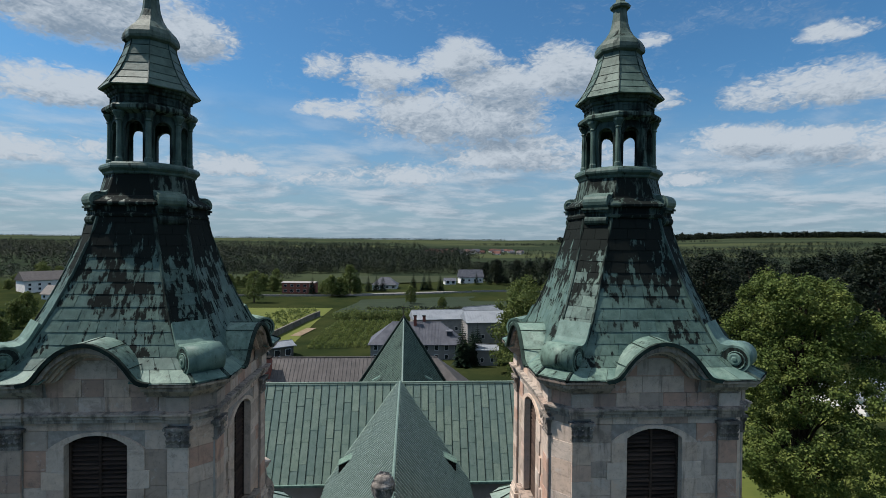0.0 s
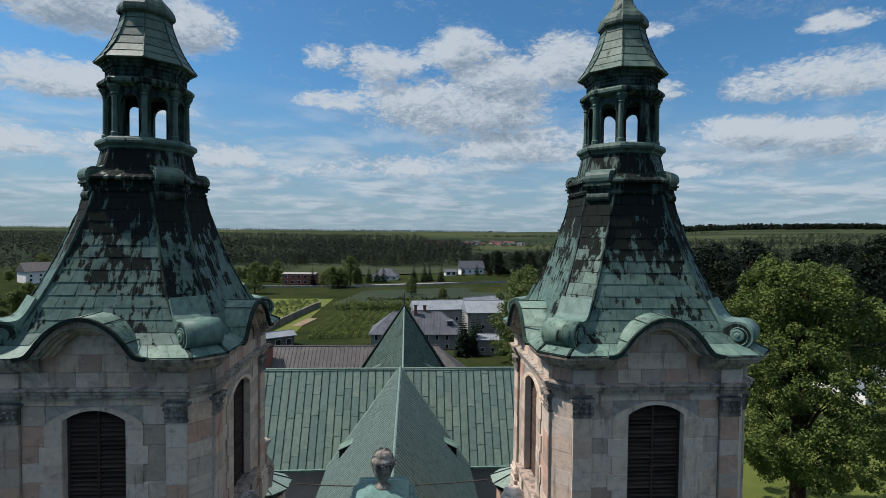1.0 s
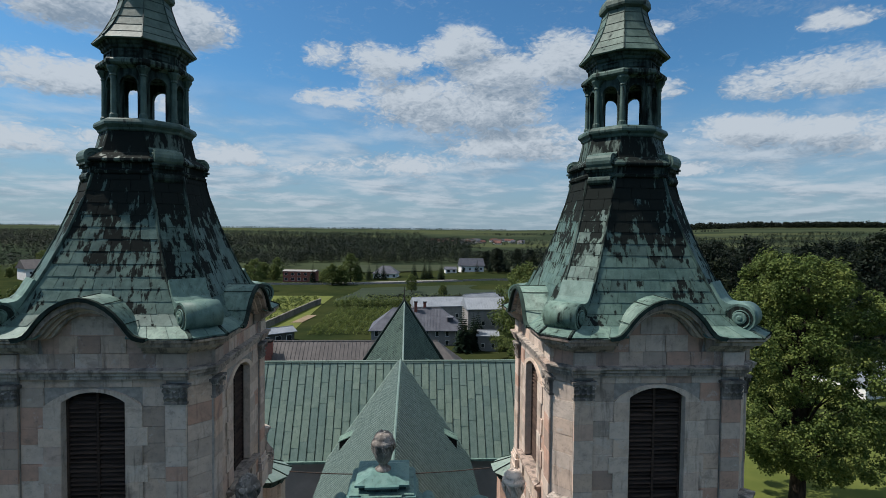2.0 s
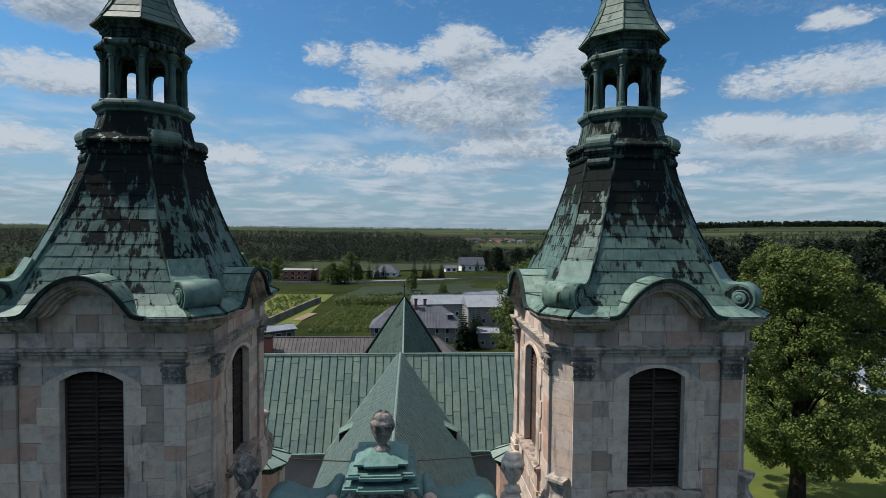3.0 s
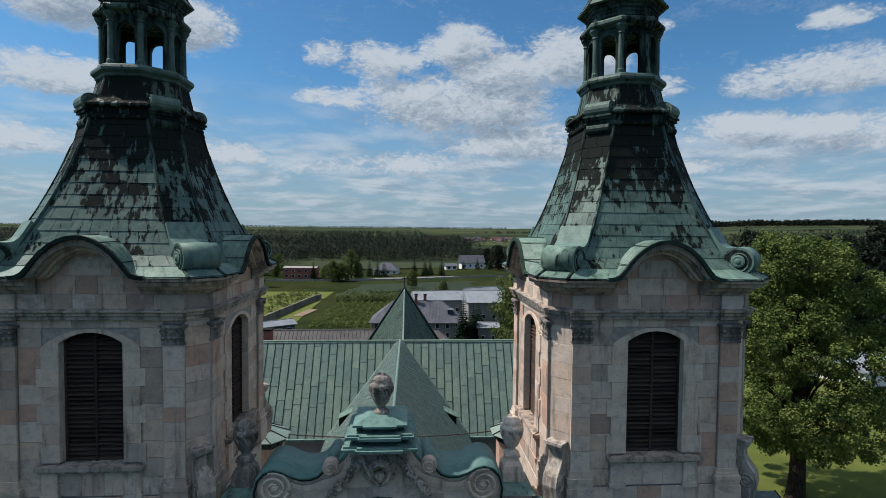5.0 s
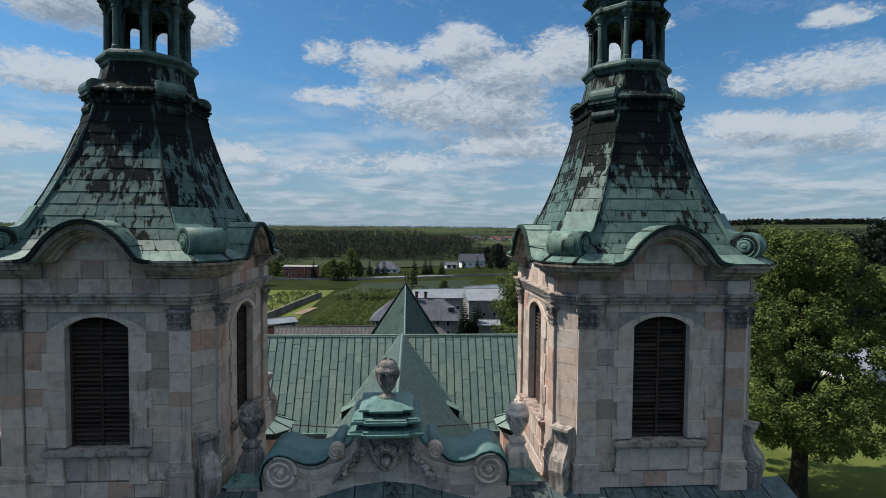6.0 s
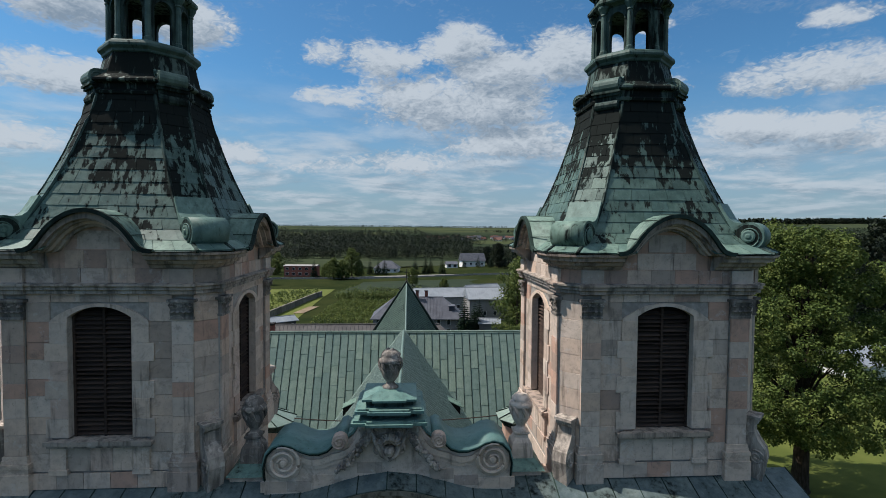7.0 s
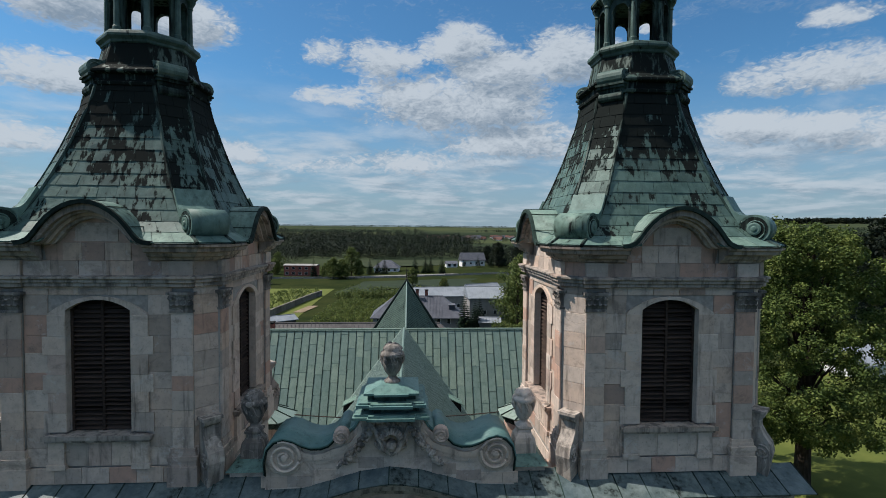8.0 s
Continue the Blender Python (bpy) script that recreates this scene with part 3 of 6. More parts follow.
def bell_window(tower, m, k):
    """Louvred bell opening with stone surround, sill and apron."""
    w = new("window")
    w.parent = tower
    w["label"] = "arched bell opening with dark broken wooden louvres"
    mm = m @ Matrix.Translation((0, -TA, 0))
    bm = bmesh.new()
    outer = [(-1.38, 18.98), (-1.38, 22.45)] + arc_pts(1.38, 22.45, 0.50, 10)[1:-1] + [(1.38, 22.45), (1.38, 18.98)]
    inner = [(-0.9, 18.98), (-0.9, 22.54)] + arc_pts(0.9, 22.54, 0.31, 10)[1:-1] + [(0.9, 22.54), (0.9, 18.98)]
    band(bm, outer, inner, -0.035, 0.22, mm)
    part("surround", bm, M_TRIM, w, "pale dressed stone window surround")
    zj = 18.98
    for i, h in enumerate((0.56, 0.60, 0.52, 0.58, 0.54, 0.62)):
        wide = 0.50 if (i + k) % 2 else 0.64
        for s in (-1, 1):
            stone_block(w, mm @ Matrix.Translation((s * (0.905 + wide / 2), -0.045, zj + h / 2)), wide, h, M_TRIM, "jamb_block")
        zj += h
    bm = bmesh.new()
    box(bm, -1.52, 1.52, -0.24, 0.02, 18.80, 18.90, mm)
    box(bm, -1.46, 1.46, -0.17, 0.02, 18.72, 18.80, mm)
    loft(bm, [[mm @ Vector(p) for p in ((-1.52, -0.24, z), (1.52, -0.24, z2), (1.0, 0.3, z2), (-1.0, 0.3, z))] for z, z2 in ((18.90, 18.90), (18.93, 18.93))])
    part("sill", bm, M_CORNICE, w, "moulded stone sill under the louvres")
    for s in (-1, 1):
        bm = bmesh.new()
        box(bm, s * 1.18 - 0.22, s * 1.18 + 0.22, -0.10, 0.02, 18.05, 18.72, mm)
        box(bm, s * 1.18 - 0.26, s * 1.18 + 0.26, -0.13, 0.02, 17.90, 18.05, mm)
        part("apron_pier", bm, M_TRIM, w)
    for i in range(3):
        stone_block(w, mm @ Matrix.Translation((-0.64 + 0.64 * i, -0.03, 18.34)), 0.64, 0.74, M_TRIM, "apron_panel")
    # added near-black panel, its colour stands in for the unlit belfry
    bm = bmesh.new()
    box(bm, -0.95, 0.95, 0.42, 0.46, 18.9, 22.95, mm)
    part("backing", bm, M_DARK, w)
    for x in (-0.87, 0.0, 0.87):
        bm = bmesh.new()
        box(bm, x - 0.035, x + 0.035, 0.20, 0.30, 18.93, 22.84 if x == 0 else 22.56, mm)
        part("louvre_post", bm, M_LOUVRE, w)
    if k == 2:
        return
    n = 27
    for leaf in (-1, 1):
        for i in range(n):
            z = 19.02 + i * 0.138
            half = 0.40
            if z > 22.54:
                half = 0.34 if z < 22.7 else 0.22
            key = "louvre_%.2f" % half
            if key not in bpy.data.meshes:
                b2 = bmesh.new()
                box(b2, -half, half, -0.075, 0.075, -0.011, 0.011)
                bmesh.ops.recalc_face_normals(b2, faces=b2.faces)
                me = bpy.data.meshes.new(key)
                b2.to_mesh(me)
                b2.free()
                me.materials.append(M_LOUVRE)
            ob = new("slat", bpy.data.meshes[key])
            ob.parent = w
            bad = random.random() < 0.12
            x0 = 0.43 * leaf if half > 0.38 else leaf * (half + 0.03)
            ob.matrix_basis = mm @ Matrix.Translation((x0, 0.27, z)) @ Matrix.Rotation(radians(42 + random.uniform(-6, 6) - (25 if bad else 0)), 4, "X") @ \
                Matrix.Rotation(radians(random.uniform(-0.7, 0.7) * (4 if bad else 1)), 4, "Y")


def wall_blocks(wall, m, spans, courses, y):
    """Ashlar blocks between given spans of the wall, course by course."""
    for i, (z0, z1) in enumerate(courses):
        for x0, x1 in spans:
            w = x1 - x0
            n = max(1, round(w / 0.75))
            cuts = [x0 + w * j / n for j in range(n + 1)]
            if n > 1:
                for j in range(1, n):
                    cuts[j] += (0.16 if i % 2 else -0.16) * w / n
            for a, b in zip(cuts, cuts[1:]):
                stone_block(wall, m @ Matrix.Translation(((a + b) / 2, y, (z0 + z1) / 2)), b - a, z1 - z0, M_STONE)


def scroll_roll(bm, m, r, half, n=18):
    """A copper roll lying across, its ends as spiral discs."""
    prof = [(r * math.cos(t), r * math.sin(t)) for t in [2 * math.pi * i / n for i in range(n)]]
    loft(bm, [[m @ Vector((x, a, b)) for a, b in prof] for x in (-half, half)])
    for s in (-1, 1):
        tube(bm, [m @ Vector((s * (half + 0.01), a, b)) for a, b in spiral_pts(0, 0, r * 0.93, r * 0.3, 1.4, 0.6, 22, -1)], 0.022, 5)
        loft(bm, [[m @ Vector((s * (half + d), r * 0.24 * math.cos(2 * math.pi * i / 10), r * 0.24 * math.sin(2 * math.pi * i / 10))) for i in range(10)] for d in (0.0, 0.05)])


def sheet(parent, q, mat, thick=0.012):
    """One copper sheet: a thin slab on four corners, lower edge lapping over."""
    bm = bmesh.new()
    p = [Vector(v) for v in q]
    nrm = (p[1] - p[0]).cross(p[3] - p[0]).normalized()
    c = sum(p, Vector()) / 4
    up = [v + nrm * thick for v in p]
    up[0] = up[0] + nrm * random.uniform(0.006, 0.022)
    up[1] = up[1] + nrm * random.uniform(0.006, 0.022)
    vs = [bm.verts.new(v - c) for v in (*p, *up)]
    for f in ((4, 5, 6, 7), (0, 1, 5, 4), (1, 2, 6, 5), (2, 3, 7, 6), (3, 0, 4, 7)):
        bm.faces.new([vs[i] for i in f])
    ob = part("copper_sheet", bm, mat, parent)
    ob.matrix_basis = Matrix.Translation(c)
    return ob


def bell_tower(at, label, lift=0.0):
    """lift: how much the lantern stands above or below its usual height."""
    tower = thing("bell_tower", label, "bell tower", at, "twin bell towers")
    # walls
    walls, corners = [], []
    for k in range(4):
        bm = bmesh.new()
        wall_with_arch(bm, TB, 17.2, 24.7, 0.98, 18.90, 22.54, 0.36, -TA + 0.035, -TA + 0.6, turn_z(90 * k))
        walls.append(part("wall", bm, M_JOINT, tower, "grey and buff ashlar wall with soot streaks"))
        d, hw = (TA + TB) / math.sqrt(2), (TA - TB) / math.sqrt(2)
        bm = bmesh.new()
        box(bm, -hw - 0.01, hw + 0.01, -d + 0.035, -d + 0.4, 17.2, 24.45, turn_z(45 + 90 * k))
        corners.append(part("corner_wall", bm, M_JOINT, tower))
    bm = bmesh.new()
    octo_loft(bm, [(TA, TB, 0), (TA, TB, 17.2)])
    part("lower_wall", bm, M_STONE, tower)
    courses = [(17.95, 18.5), (18.5, 19.08), (19.08, 19.6), (19.6, 20.22), (20.22, 20.72), (20.72, 21.3), (21.3, 21.8), (21.8, 22.4), (22.4, 22.98)]
    for k in (0, 1, 3):
        m, wall = turn_z(90 * k), walls[k]
        wall_blocks(wall, m, ((-2.06, -1.39), (1.39, 2.06)), courses, -TA)
        wall_blocks(wall, m, ((-2.06, 2.06),), ((22.98, 23.26),), -TA)
        wall_blocks(wall, m, ((-2.68, 2.68),), ((17.45, 17.93),), -TA - 0.06)
        wall_blocks(wall, m, ((-2.68, 2.68),), ((23.52, 23.98),), -TA - 0.02)
        wall_blocks(wall, m, ((-0.95, 0.95),), ((23.98, 24.5),), -TA)
        stone_block(wall, m @ Matrix.Translation((0, -TA, 24.8)), 1.2, 0.55, M_STONE)
    for k in (0, 3, 1):
        d, hw = (TA + TB) / math.sqrt(2), (TA - TB) / math.sqrt(2)
        m = turn_z(45 + 90 * k)
        for z0, z1 in courses + [(17.45, 17.95), (22.98, 23.26), (23.52, 24.1)]:
            stone_block(corners[k], m @ Matrix.Translation((0, -d, (z0 + z1) / 2)), 2 * hw, z1 - z0, M_STONE)
    for k in (0, 1, 3):
        for u in (-2.38, 2.38):
            pilaster(tower, turn_z(90 * k), u)
    for k in range(4):
        bell_window(tower, turn_z(90 * k), k)
    # architrave moulding round the tower
    bm = bmesh.new()
    rows = []
    for d, z in ((0.0, 23.22), (0.10, 23.24), (0.10, 23.33), (0.16, 23.36), (0.16, 23.43), (0.22, 23.47), (0.22, 23.52), (0.0, 23.56)):
        rows.append((TA + d, TB + 0.414 * d, z))
    octo_loft(bm, rows, False)
    part("architrave", bm, M_CORNICE, tower, "moulded stone string course")
    # entablature blocks above the pilasters and corner cornices that stop at the arched gables
    prof = [(0.0, 23.98), (0.09, 24.0), (0.13, 24.08), (0.26, 24.12), (0.30, 24.22), (0.46, 24.26), (0.48, 24.36), (0.56, 24.40), (0.57, 24.47), (0.0, 24.5)]
    for k in range(4):
        bm = bmesh.new()
        m = turn_z(90 * k)
        rings = []
        for d, z in prof:
            a, b = TA + d, TB + 0.68 * d
            rings.append([m @ Vector(p) for p in ((1.50, -a, z), (b, -a, z), (a, -b, z), (a, -1.50, z))])
        vs = loft(bm, rings, False)
        for e in (0, -1):
            bm.faces.new([r[e] for r in vs])
        part("cornice", bm, M_CORNICE, tower, "projecting moulded stone cornice")
        for u in (-2.38, 2.38):
            bm = bmesh.new()
            box(bm, u - 0.34, u + 0.34, -TA - 0.12, -TA, 23.54, 23.98, m)
            part("frieze_block", bm, M_TRIM, tower)
            bm = bmesh.new()
            loft(bm, [[m @ Vector(p) for p in ((u - 0.36 - 0.5 * d, -TA, z), (u - 0.36 - 0.5 * d, -TA - d - 0.10, z), (u + 0.36 + 0.5 * d, -TA - d - 0.10, z), (u + 0.36 + 0.5 * d, -TA, z))]
                      for d, z in ((0.0, 23.20), (0.08, 23.23), (0.08, 23.33), (0.14, 23.36), (0.14, 23.44), (0.19, 23.47), (0.19, 23.53), (0.0, 23.57))])
            part("architrave_block", bm, M_CORNICE, tower)
    # arched gables
    for k in range(4):
        m = turn_z(90 * k)
        bm = bmesh.new()
        full = hood_curve()
        top = [(x, z + 0.05) for x, z in full]
        band(bm, top, full, -TA - 0.66, -TA + 2.1, m)
        hood = part("gable_hood", bm, M_HOOD, tower, "arched verdigris copper hood", True)
        # front edge strip; its near-black colour paints the shadow band there
        bm = bmesh.new()
        band(bm, [(x, z + 0.062) for x, z in full], [(x * 0.965, z - 0.055) for x, z in full], -TA - 0.69, -TA - 0.58, m)
        part("drip_edge", bm, M_SEAM, hood, "front edge of the hood, coloured dark for its shadow band")
        for x in (-1.22, -0.62, 0.0, 0.62, 1.22):
            bm = bmesh.new()
            z = hood_height(x) + 0.055
            tube(bm, [m @ Vector((x, -TA - 0.665, z)), m @ Vector((x * 1.05, -TA - 0.1, z + 0.005)), m @ Vector((x * 1.1, -TA + 1.6, z))], 0.014, 5)
            part("hood_seam", bm, M_SEAM, hood)
        for s, d1, d0, mat in ((0.985, 0.56, 0.0, M_CORNICE), (0.93, 0.42, 0.09, M_CORNICE), (0.86, 0.26, 0.17, M_TRIM), (0.79, 0.14, 0.25, M_CORNICE)):
            bm = bmesh.new()
            o = hood_curve(s, 0.0)[1:-1]
            i = [(x * (s - 0.085) / s, 24.5 + (z - 24.5) * (s - 0.12) / s - 0.075) for x, z in o]
            band(bm, o, i, -TA - d1, -TA + 0.05, m)
            part("archivolt", bm, mat, hood)
        bm = bmesh.new()
        extrude_outline(bm, [(x * 0.8, 24.4 + (z - 24.5) * 0.85) for x, z in full] + [(1.4, 23.95), (-1.4, 23.95)], -TA + 0.02, -TA + 0.5, m)
        part("tympanum", bm, M_STONE, hood)
    # roof: body and copper sheets
    bm = bmesh.new()
    for k in range(4):
        for ang, face in ((90 * k, 0), (90 * k + 45, 1)):
            m = turn_z(ang)
            grid = []
            for z, a, b in ROOF:
                if face == 0:
                    d, hw = a, b
                else:
                    d, hw = (a + b) / math.sqrt(2), (a - b) / math.sqrt(2)
                n = 8
                grid.append([(hw * (-1 + 2 * i / n), -d, z) for i in range(n + 1)])
            for r0, r1 in zip(grid, grid[1:]):
                for i in range(8):
                    q = (r0[i], r0[i + 1], r1[i + 1], r1[i])
                    cx, cz = sum(p[0] for p in q) / 4, sum(p[2] for p in q) / 4
                    if face == 0 and cz < min(24.98, hood_height(cx) - 0.10):
                        continue
                    bm.faces.new([bm.verts.new(m @ Vector(p)) for p in q])
    bmesh.ops.remove_doubles(bm, verts=bm.verts, dist=0.001)
    roof = part("roof", bm, M_SHEET_BLACK, tower, "bell-cast copper sheet roof streaked green and black")
    rows = [24.52, 24.80, 25.12, 25.46, 25.82, 26.18, 26.56, 26.94, 27.32, 27.70, 28.08, 28.46, 28.84, 29.22, 29.6]
    for ang, face in ((0, 0), (90, 0), (270, 0), (45, 1), (315, 1)):
        m = turn_z(ang)
        for r, (z0, z1) in enumerate(zip(rows, rows[1:])):
            e = []
            for z in (z0, z1):
                a, b = roof_at(z)
                e.append((a, b) if face == 0 else ((a + b) / math.sqrt(2), (a - b) / math.sqrt(2)))
            (d0, h0), (d1, h1) = e
            n = max(2 if face else 3, round((h0 + h1) / (0.56 if face == 0 else 0.62)))
            off = 0.5 if r % 2 else 0.0
            cuts = [0.0] + [(j + off) / n for j in range(0 if off else 1, n)] + [1.0]
            for c0, c1 in zip(cuts, cuts[1:]):
                if c1 - c0 < 0.02:
                    continue
                g = 0.006
                u = [h0 * (2 * c0 - 1) + g, h0 * (2 * c1 - 1) - g, h1 * (2 * c1 - 1) - g, h1 * (2 * c0 - 1) + g]
                uc, zc = sum(u) / 4, (z0 + z1) / 2
                if face == 0 and zc < min(24.98, hood_height(uc) - 0.10):
                    continue
                if face == 1 and z0 < 25.0:
                    mat = M_HOOD
                else:
                    frac = (zc - 24.5) / 5
                    mat = M_HOOD if zc < 24.75 else (M_SHEET_BLACK if random.random() < (0.06 if face == 0 else 0.16) + 0.25 * frac else M_SHEET)
                sheet(roof, [m @ Vector((u[0], -d0 - 0.004, z0)), m @ Vector((u[1], -d0 - 0.004, z0)), m @ Vector((u[2], -d1 - 0.004, z1)), m @ Vector((u[3], -d1 - 0.004, z1))], mat)
    # hip rolls along the roof edges and scrolls at their feet
    for k in range(4):
        for s in (-1, 1):
            bm = bmesh.new()
            m = turn_z(90 * k)
            tube(bm, [m @ Vector((s * b, -a, z + 0.015)) for z, a, b in ROOF], 0.06, 6)
            part("hip_roll", bm, M_LANTERN, tower)
        bm = bmesh.new()
        m = turn_z(45 + 90 * k)
        scroll_roll(bm, m @ Matrix.Translation((0, -4.13, 25.06)), 0.44, 0.55, 22)
        sc = part("roof_scroll", bm, M_HOOD, tower, "rolled copper scroll at the foot of the hip", False)
        for f in sc.data.polygons:
            f.use_smooth = len(f.vertices) == 4
        for s in (-1, 1):
            e = m @ Matrix.Translation((0, -4.13, 25.06)) @ Matrix.Rotation(radians(90 * s), 4, "Y")
            # flat disc in dark copper, painted as the shade of a recessed scroll end
            bm = bmesh.new()
            lathe(bm, [(0.37, 0.55), (0.37, 0.562), (0.0, 0.564)], 20, (0, 0, 0), 0, e)
            eye = part("scroll_end", bm, M_LANTERN, sc, "dark disc painted as the shaded recess round a rosette")
            bm = bmesh.new()
            lathe(bm, [(0.20, 0.55), (0.20, 0.585), (0.15, 0.60), (0.09, 0.59), (0.06, 0.625), (0.0, 0.63)], 14, (0, 0, 0), 0, e)
            part("rosette", bm, M_HOOD, eye, "pale verdigris rosette")
        bm = bmesh.new()
        strip = [(-4.15, 25.495), (-3.90, 25.47), (-3.72, 25.50), (-3.58, 25.62), (-3.45, 25.84), (-3.30, 26.12)]
        loft(bm, [[m @ Vector((x, y, z)) for y, z in strip + [(y + 0.5, z - 0.55) for y, z in strip[::-1]]] for x in (-0.55, 0.55)])
        part("scroll_strip", bm, M_HOOD, sc)
    # collar with its scrolls under the lantern
    low = lift - 0.06
    bm = bmesh.new()
    octo_loft(bm, [(a, b, z + low) for a, b, z in ((1.56, 0.86, 29.4), (1.57, 0.86, 29.62), (1.66, 0.90, 29.66), (1.68, 0.90, 29.74), (1.58, 0.85, 29.80), (1.58, 0.85, 30.00), (1.72, 0.90, 30.03), (1.75, 0.92, 30.07), (1.74, 0.92, 30.13),
                   (1.48, 0.74, 30.34), (1.42, 0.70, 30.36), (1.40, 0.68, 30.42), (1.30, 0.56, 31.04), (1.30, 0.54, 31.12))])
    part("collar", bm, M_COLLAR, tower, "blackened copper collar below the lantern")
    for k in range(4):
        m = turn_z(45 + 90 * k) @ Matrix.Translation((0, 0.08, low))
        bm = bmesh.new()
        scroll_roll(bm, m @ Matrix.Translation((0, -1.80, 30.20)), 0.27, 0.44, 16)
        loft(bm, [[m @ Vector((x, y, z)) for y, z in ((-1.80, 30.47), (-1.62, 30.46), (-1.46, 30.60), (-1.36, 30.85), (-1.30, 30.85), (-1.38, 30.5), (-1.6, 30.36), (-1.80, 30.38))] for x in (-0.44, 0.44)])
        br = part("collar_scroll", bm, M_CUPOLA, tower, "small copper scroll bracket")
        bm = bmesh.new()
        box(bm, -0.50, 0.50, -2.04, -1.4, 29.93, 30.0, m)
        box(bm, -0.47, 0.47, -1.98, -1.4, 29.84, 29.93, m)
        box(bm, -0.44, 0.44, -1.90, -1.4, 29.62, 29.84, m)
        part("bracket_block", bm, M_LANTERN, br)
        bm = bmesh.new()
        scroll_roll(bm, m @ Matrix.Translation((0, -1.84, 29.55)), 0.16, 0.40, 12)
        part("lower_scroll", bm, M_LANTERN, br)
    # lantern
    t8 = 0.4142
    reg = lambda rows: [(a, a * t8, z + lift) for a, z in rows]
    bm = bmesh.new()
    octo_loft(bm, reg([(1.27, 31.0), (1.34, 31.05), (1.36, 31.12), (1.40, 31.16), (1.45, 31.21), (1.46, 31.28), (1.43, 31.36), (1.34, 31.42), (1.12, 31.46), (1.0, 31.44)]))
    part("lower_ring", bm, M_RING, tower, "rounded copper ring moulding")
    lantern = new("lantern")
    lantern.parent = tower
    lantern.matrix_basis = Matrix.Translation((0, 0, lift))
    lantern["label"] = "open eight-sided copper lantern"
    for k in range(8):
        m = turn_z(45 * k)
        bm = bmesh.new()
        wall_with_arch(bm, 1.12 * t8, 31.40, 33.24, 0.27, 31.46, 32.58, 0.27, -1.12, -0.94, m)
        arch = arc_pts(0.33, 32.58, 0.33, 10)
        band(bm, arch, [(x * 0.82, 32.58 + (z - 32.58) * 0.82) for x, z in arch], -1.155, -1.11, m)
        part("arcade_panel", bm, M_LANTERN, lantern)
        mv = turn_z(45 * k + 22.5) @ Matrix.Translation((0, -1.235, 0))
        bm = bmesh.new()
        lathe(bm, [(0.13, 31.42), (0.13, 31.56), (0.10, 31.60), (0.088, 32.80), (0.12, 32.83), (0.10, 32.88), (0.15, 32.98), (0.20, 33.06), (0.21, 33.11), (0.15, 33.16)], 10, (0, 0, 0), 0, mv)
        part("column", bm, M_RING, lantern)
    bm = bmesh.new()
    octo_loft(bm, reg([(1.16, 33.08), (1.22, 33.12), (1.33, 33.15), (1.38, 33.21), (1.38, 33.30), (1.33, 33.36), (1.20, 33.39), (1.16, 33.42)]))
    part("upper_ring", bm, M_RING, tower, "copper torus moulding round the lantern")
    bm = bmesh.new()
    octo_loft(bm, reg([(1.16, 33.36), (1.16, 33.70), (1.22, 33.74), (1.24, 33.82), (1.30, 33.86), (1.32, 33.93), (1.40, 33.97), (0.3, 34.0)]))
    frieze = part("frieze", bm, M_LANTERN, tower, "blackened copper frieze under the cupola")
    for k in range(8):
        bm = bmesh.new()
        m = turn_z(45 * k) @ Matrix.Translation((0, -1.16, lift))
        band(bm, [(-0.34, 33.46), (-0.34, 33.64), (0.34, 33.64), (0.34, 33.46), (-0.34, 33.46)], [(-0.30, 33.49), (-0.30, 33.61), (0.30, 33.61), (0.30, 33.49), (-0.30, 33.49)], -0.03, 0.01, m)
        part("frieze_panel", bm, M_LANTERN, frieze)
    bm = bmesh.new()
    shell = [(1.45, 33.95), (1.47, 33.98), (1.30, 34.22), (1.13, 34.50), (0.98, 34.82), (0.86, 35.14), (0.75, 35.50), (0.71, 35.70)]
    octo_loft(bm, reg(shell))
    cap = part("cupola", bm, M_CUPOLA, tower, "flared pale green copper cupola")
    for k in range(8):
        bm = bmesh.new()
        m = turn_z(45 * k)
        tube(bm, [m @ Vector((a * t8, -a, z + lift + 0.01)) for a, z in shell[1:]], 0.024, 5)
        part("rib", bm, M_LANTERN, cap)
        bm = bmesh.new()
        for a, z in shell[2:7]:
            box(bm, -a * t8, a * t8, -a - 0.012, -a + 0.05, z + lift - 0.008, z + lift + 0.008, m)
        part("cross_seam", bm, M_SEAM, cap)
    bm = bmesh.new()
    octo_loft(bm, reg([(0.68, 35.66), (0.74, 35.70), (0.82, 35.76), (0.84, 35.84), (0.82, 35.98), (0.73, 36.16), (0.60, 36.30), (0.46, 36.46), (0.35, 36.66), (0.27, 36.95), (0.22, 37.40), (0.24, 37.46), (0.33, 37.50),
                       (0.35, 37.58), (0.26, 37.66), (0.16, 37.74), (0.10, 38.1)]))
    part("onion", bm, M_ONION, tower, "small copper onion finial")
    bm = bmesh.new()
    tube(bm, [(0, 0, 38.0 + lift), (0, 0, 39.3 + lift)], [0.05, 0.03], 6)
    lathe(bm, [(0.02, 38.2), (0.15, 38.28), (0.2, 38.4), (0.15, 38.52), (0.02, 38.6)], 10, (0, 0, lift))
    part("finial_rod", bm, M_IRON, tower)
    # scroll consoles on the corners
    for k in (0, 3, 1):
        d = (TA + TB) / math.sqrt(2)
        m = turn_z(45 + 90 * k) @ Matrix.Translation((0, -d, 0))
        bm = bmesh.new()
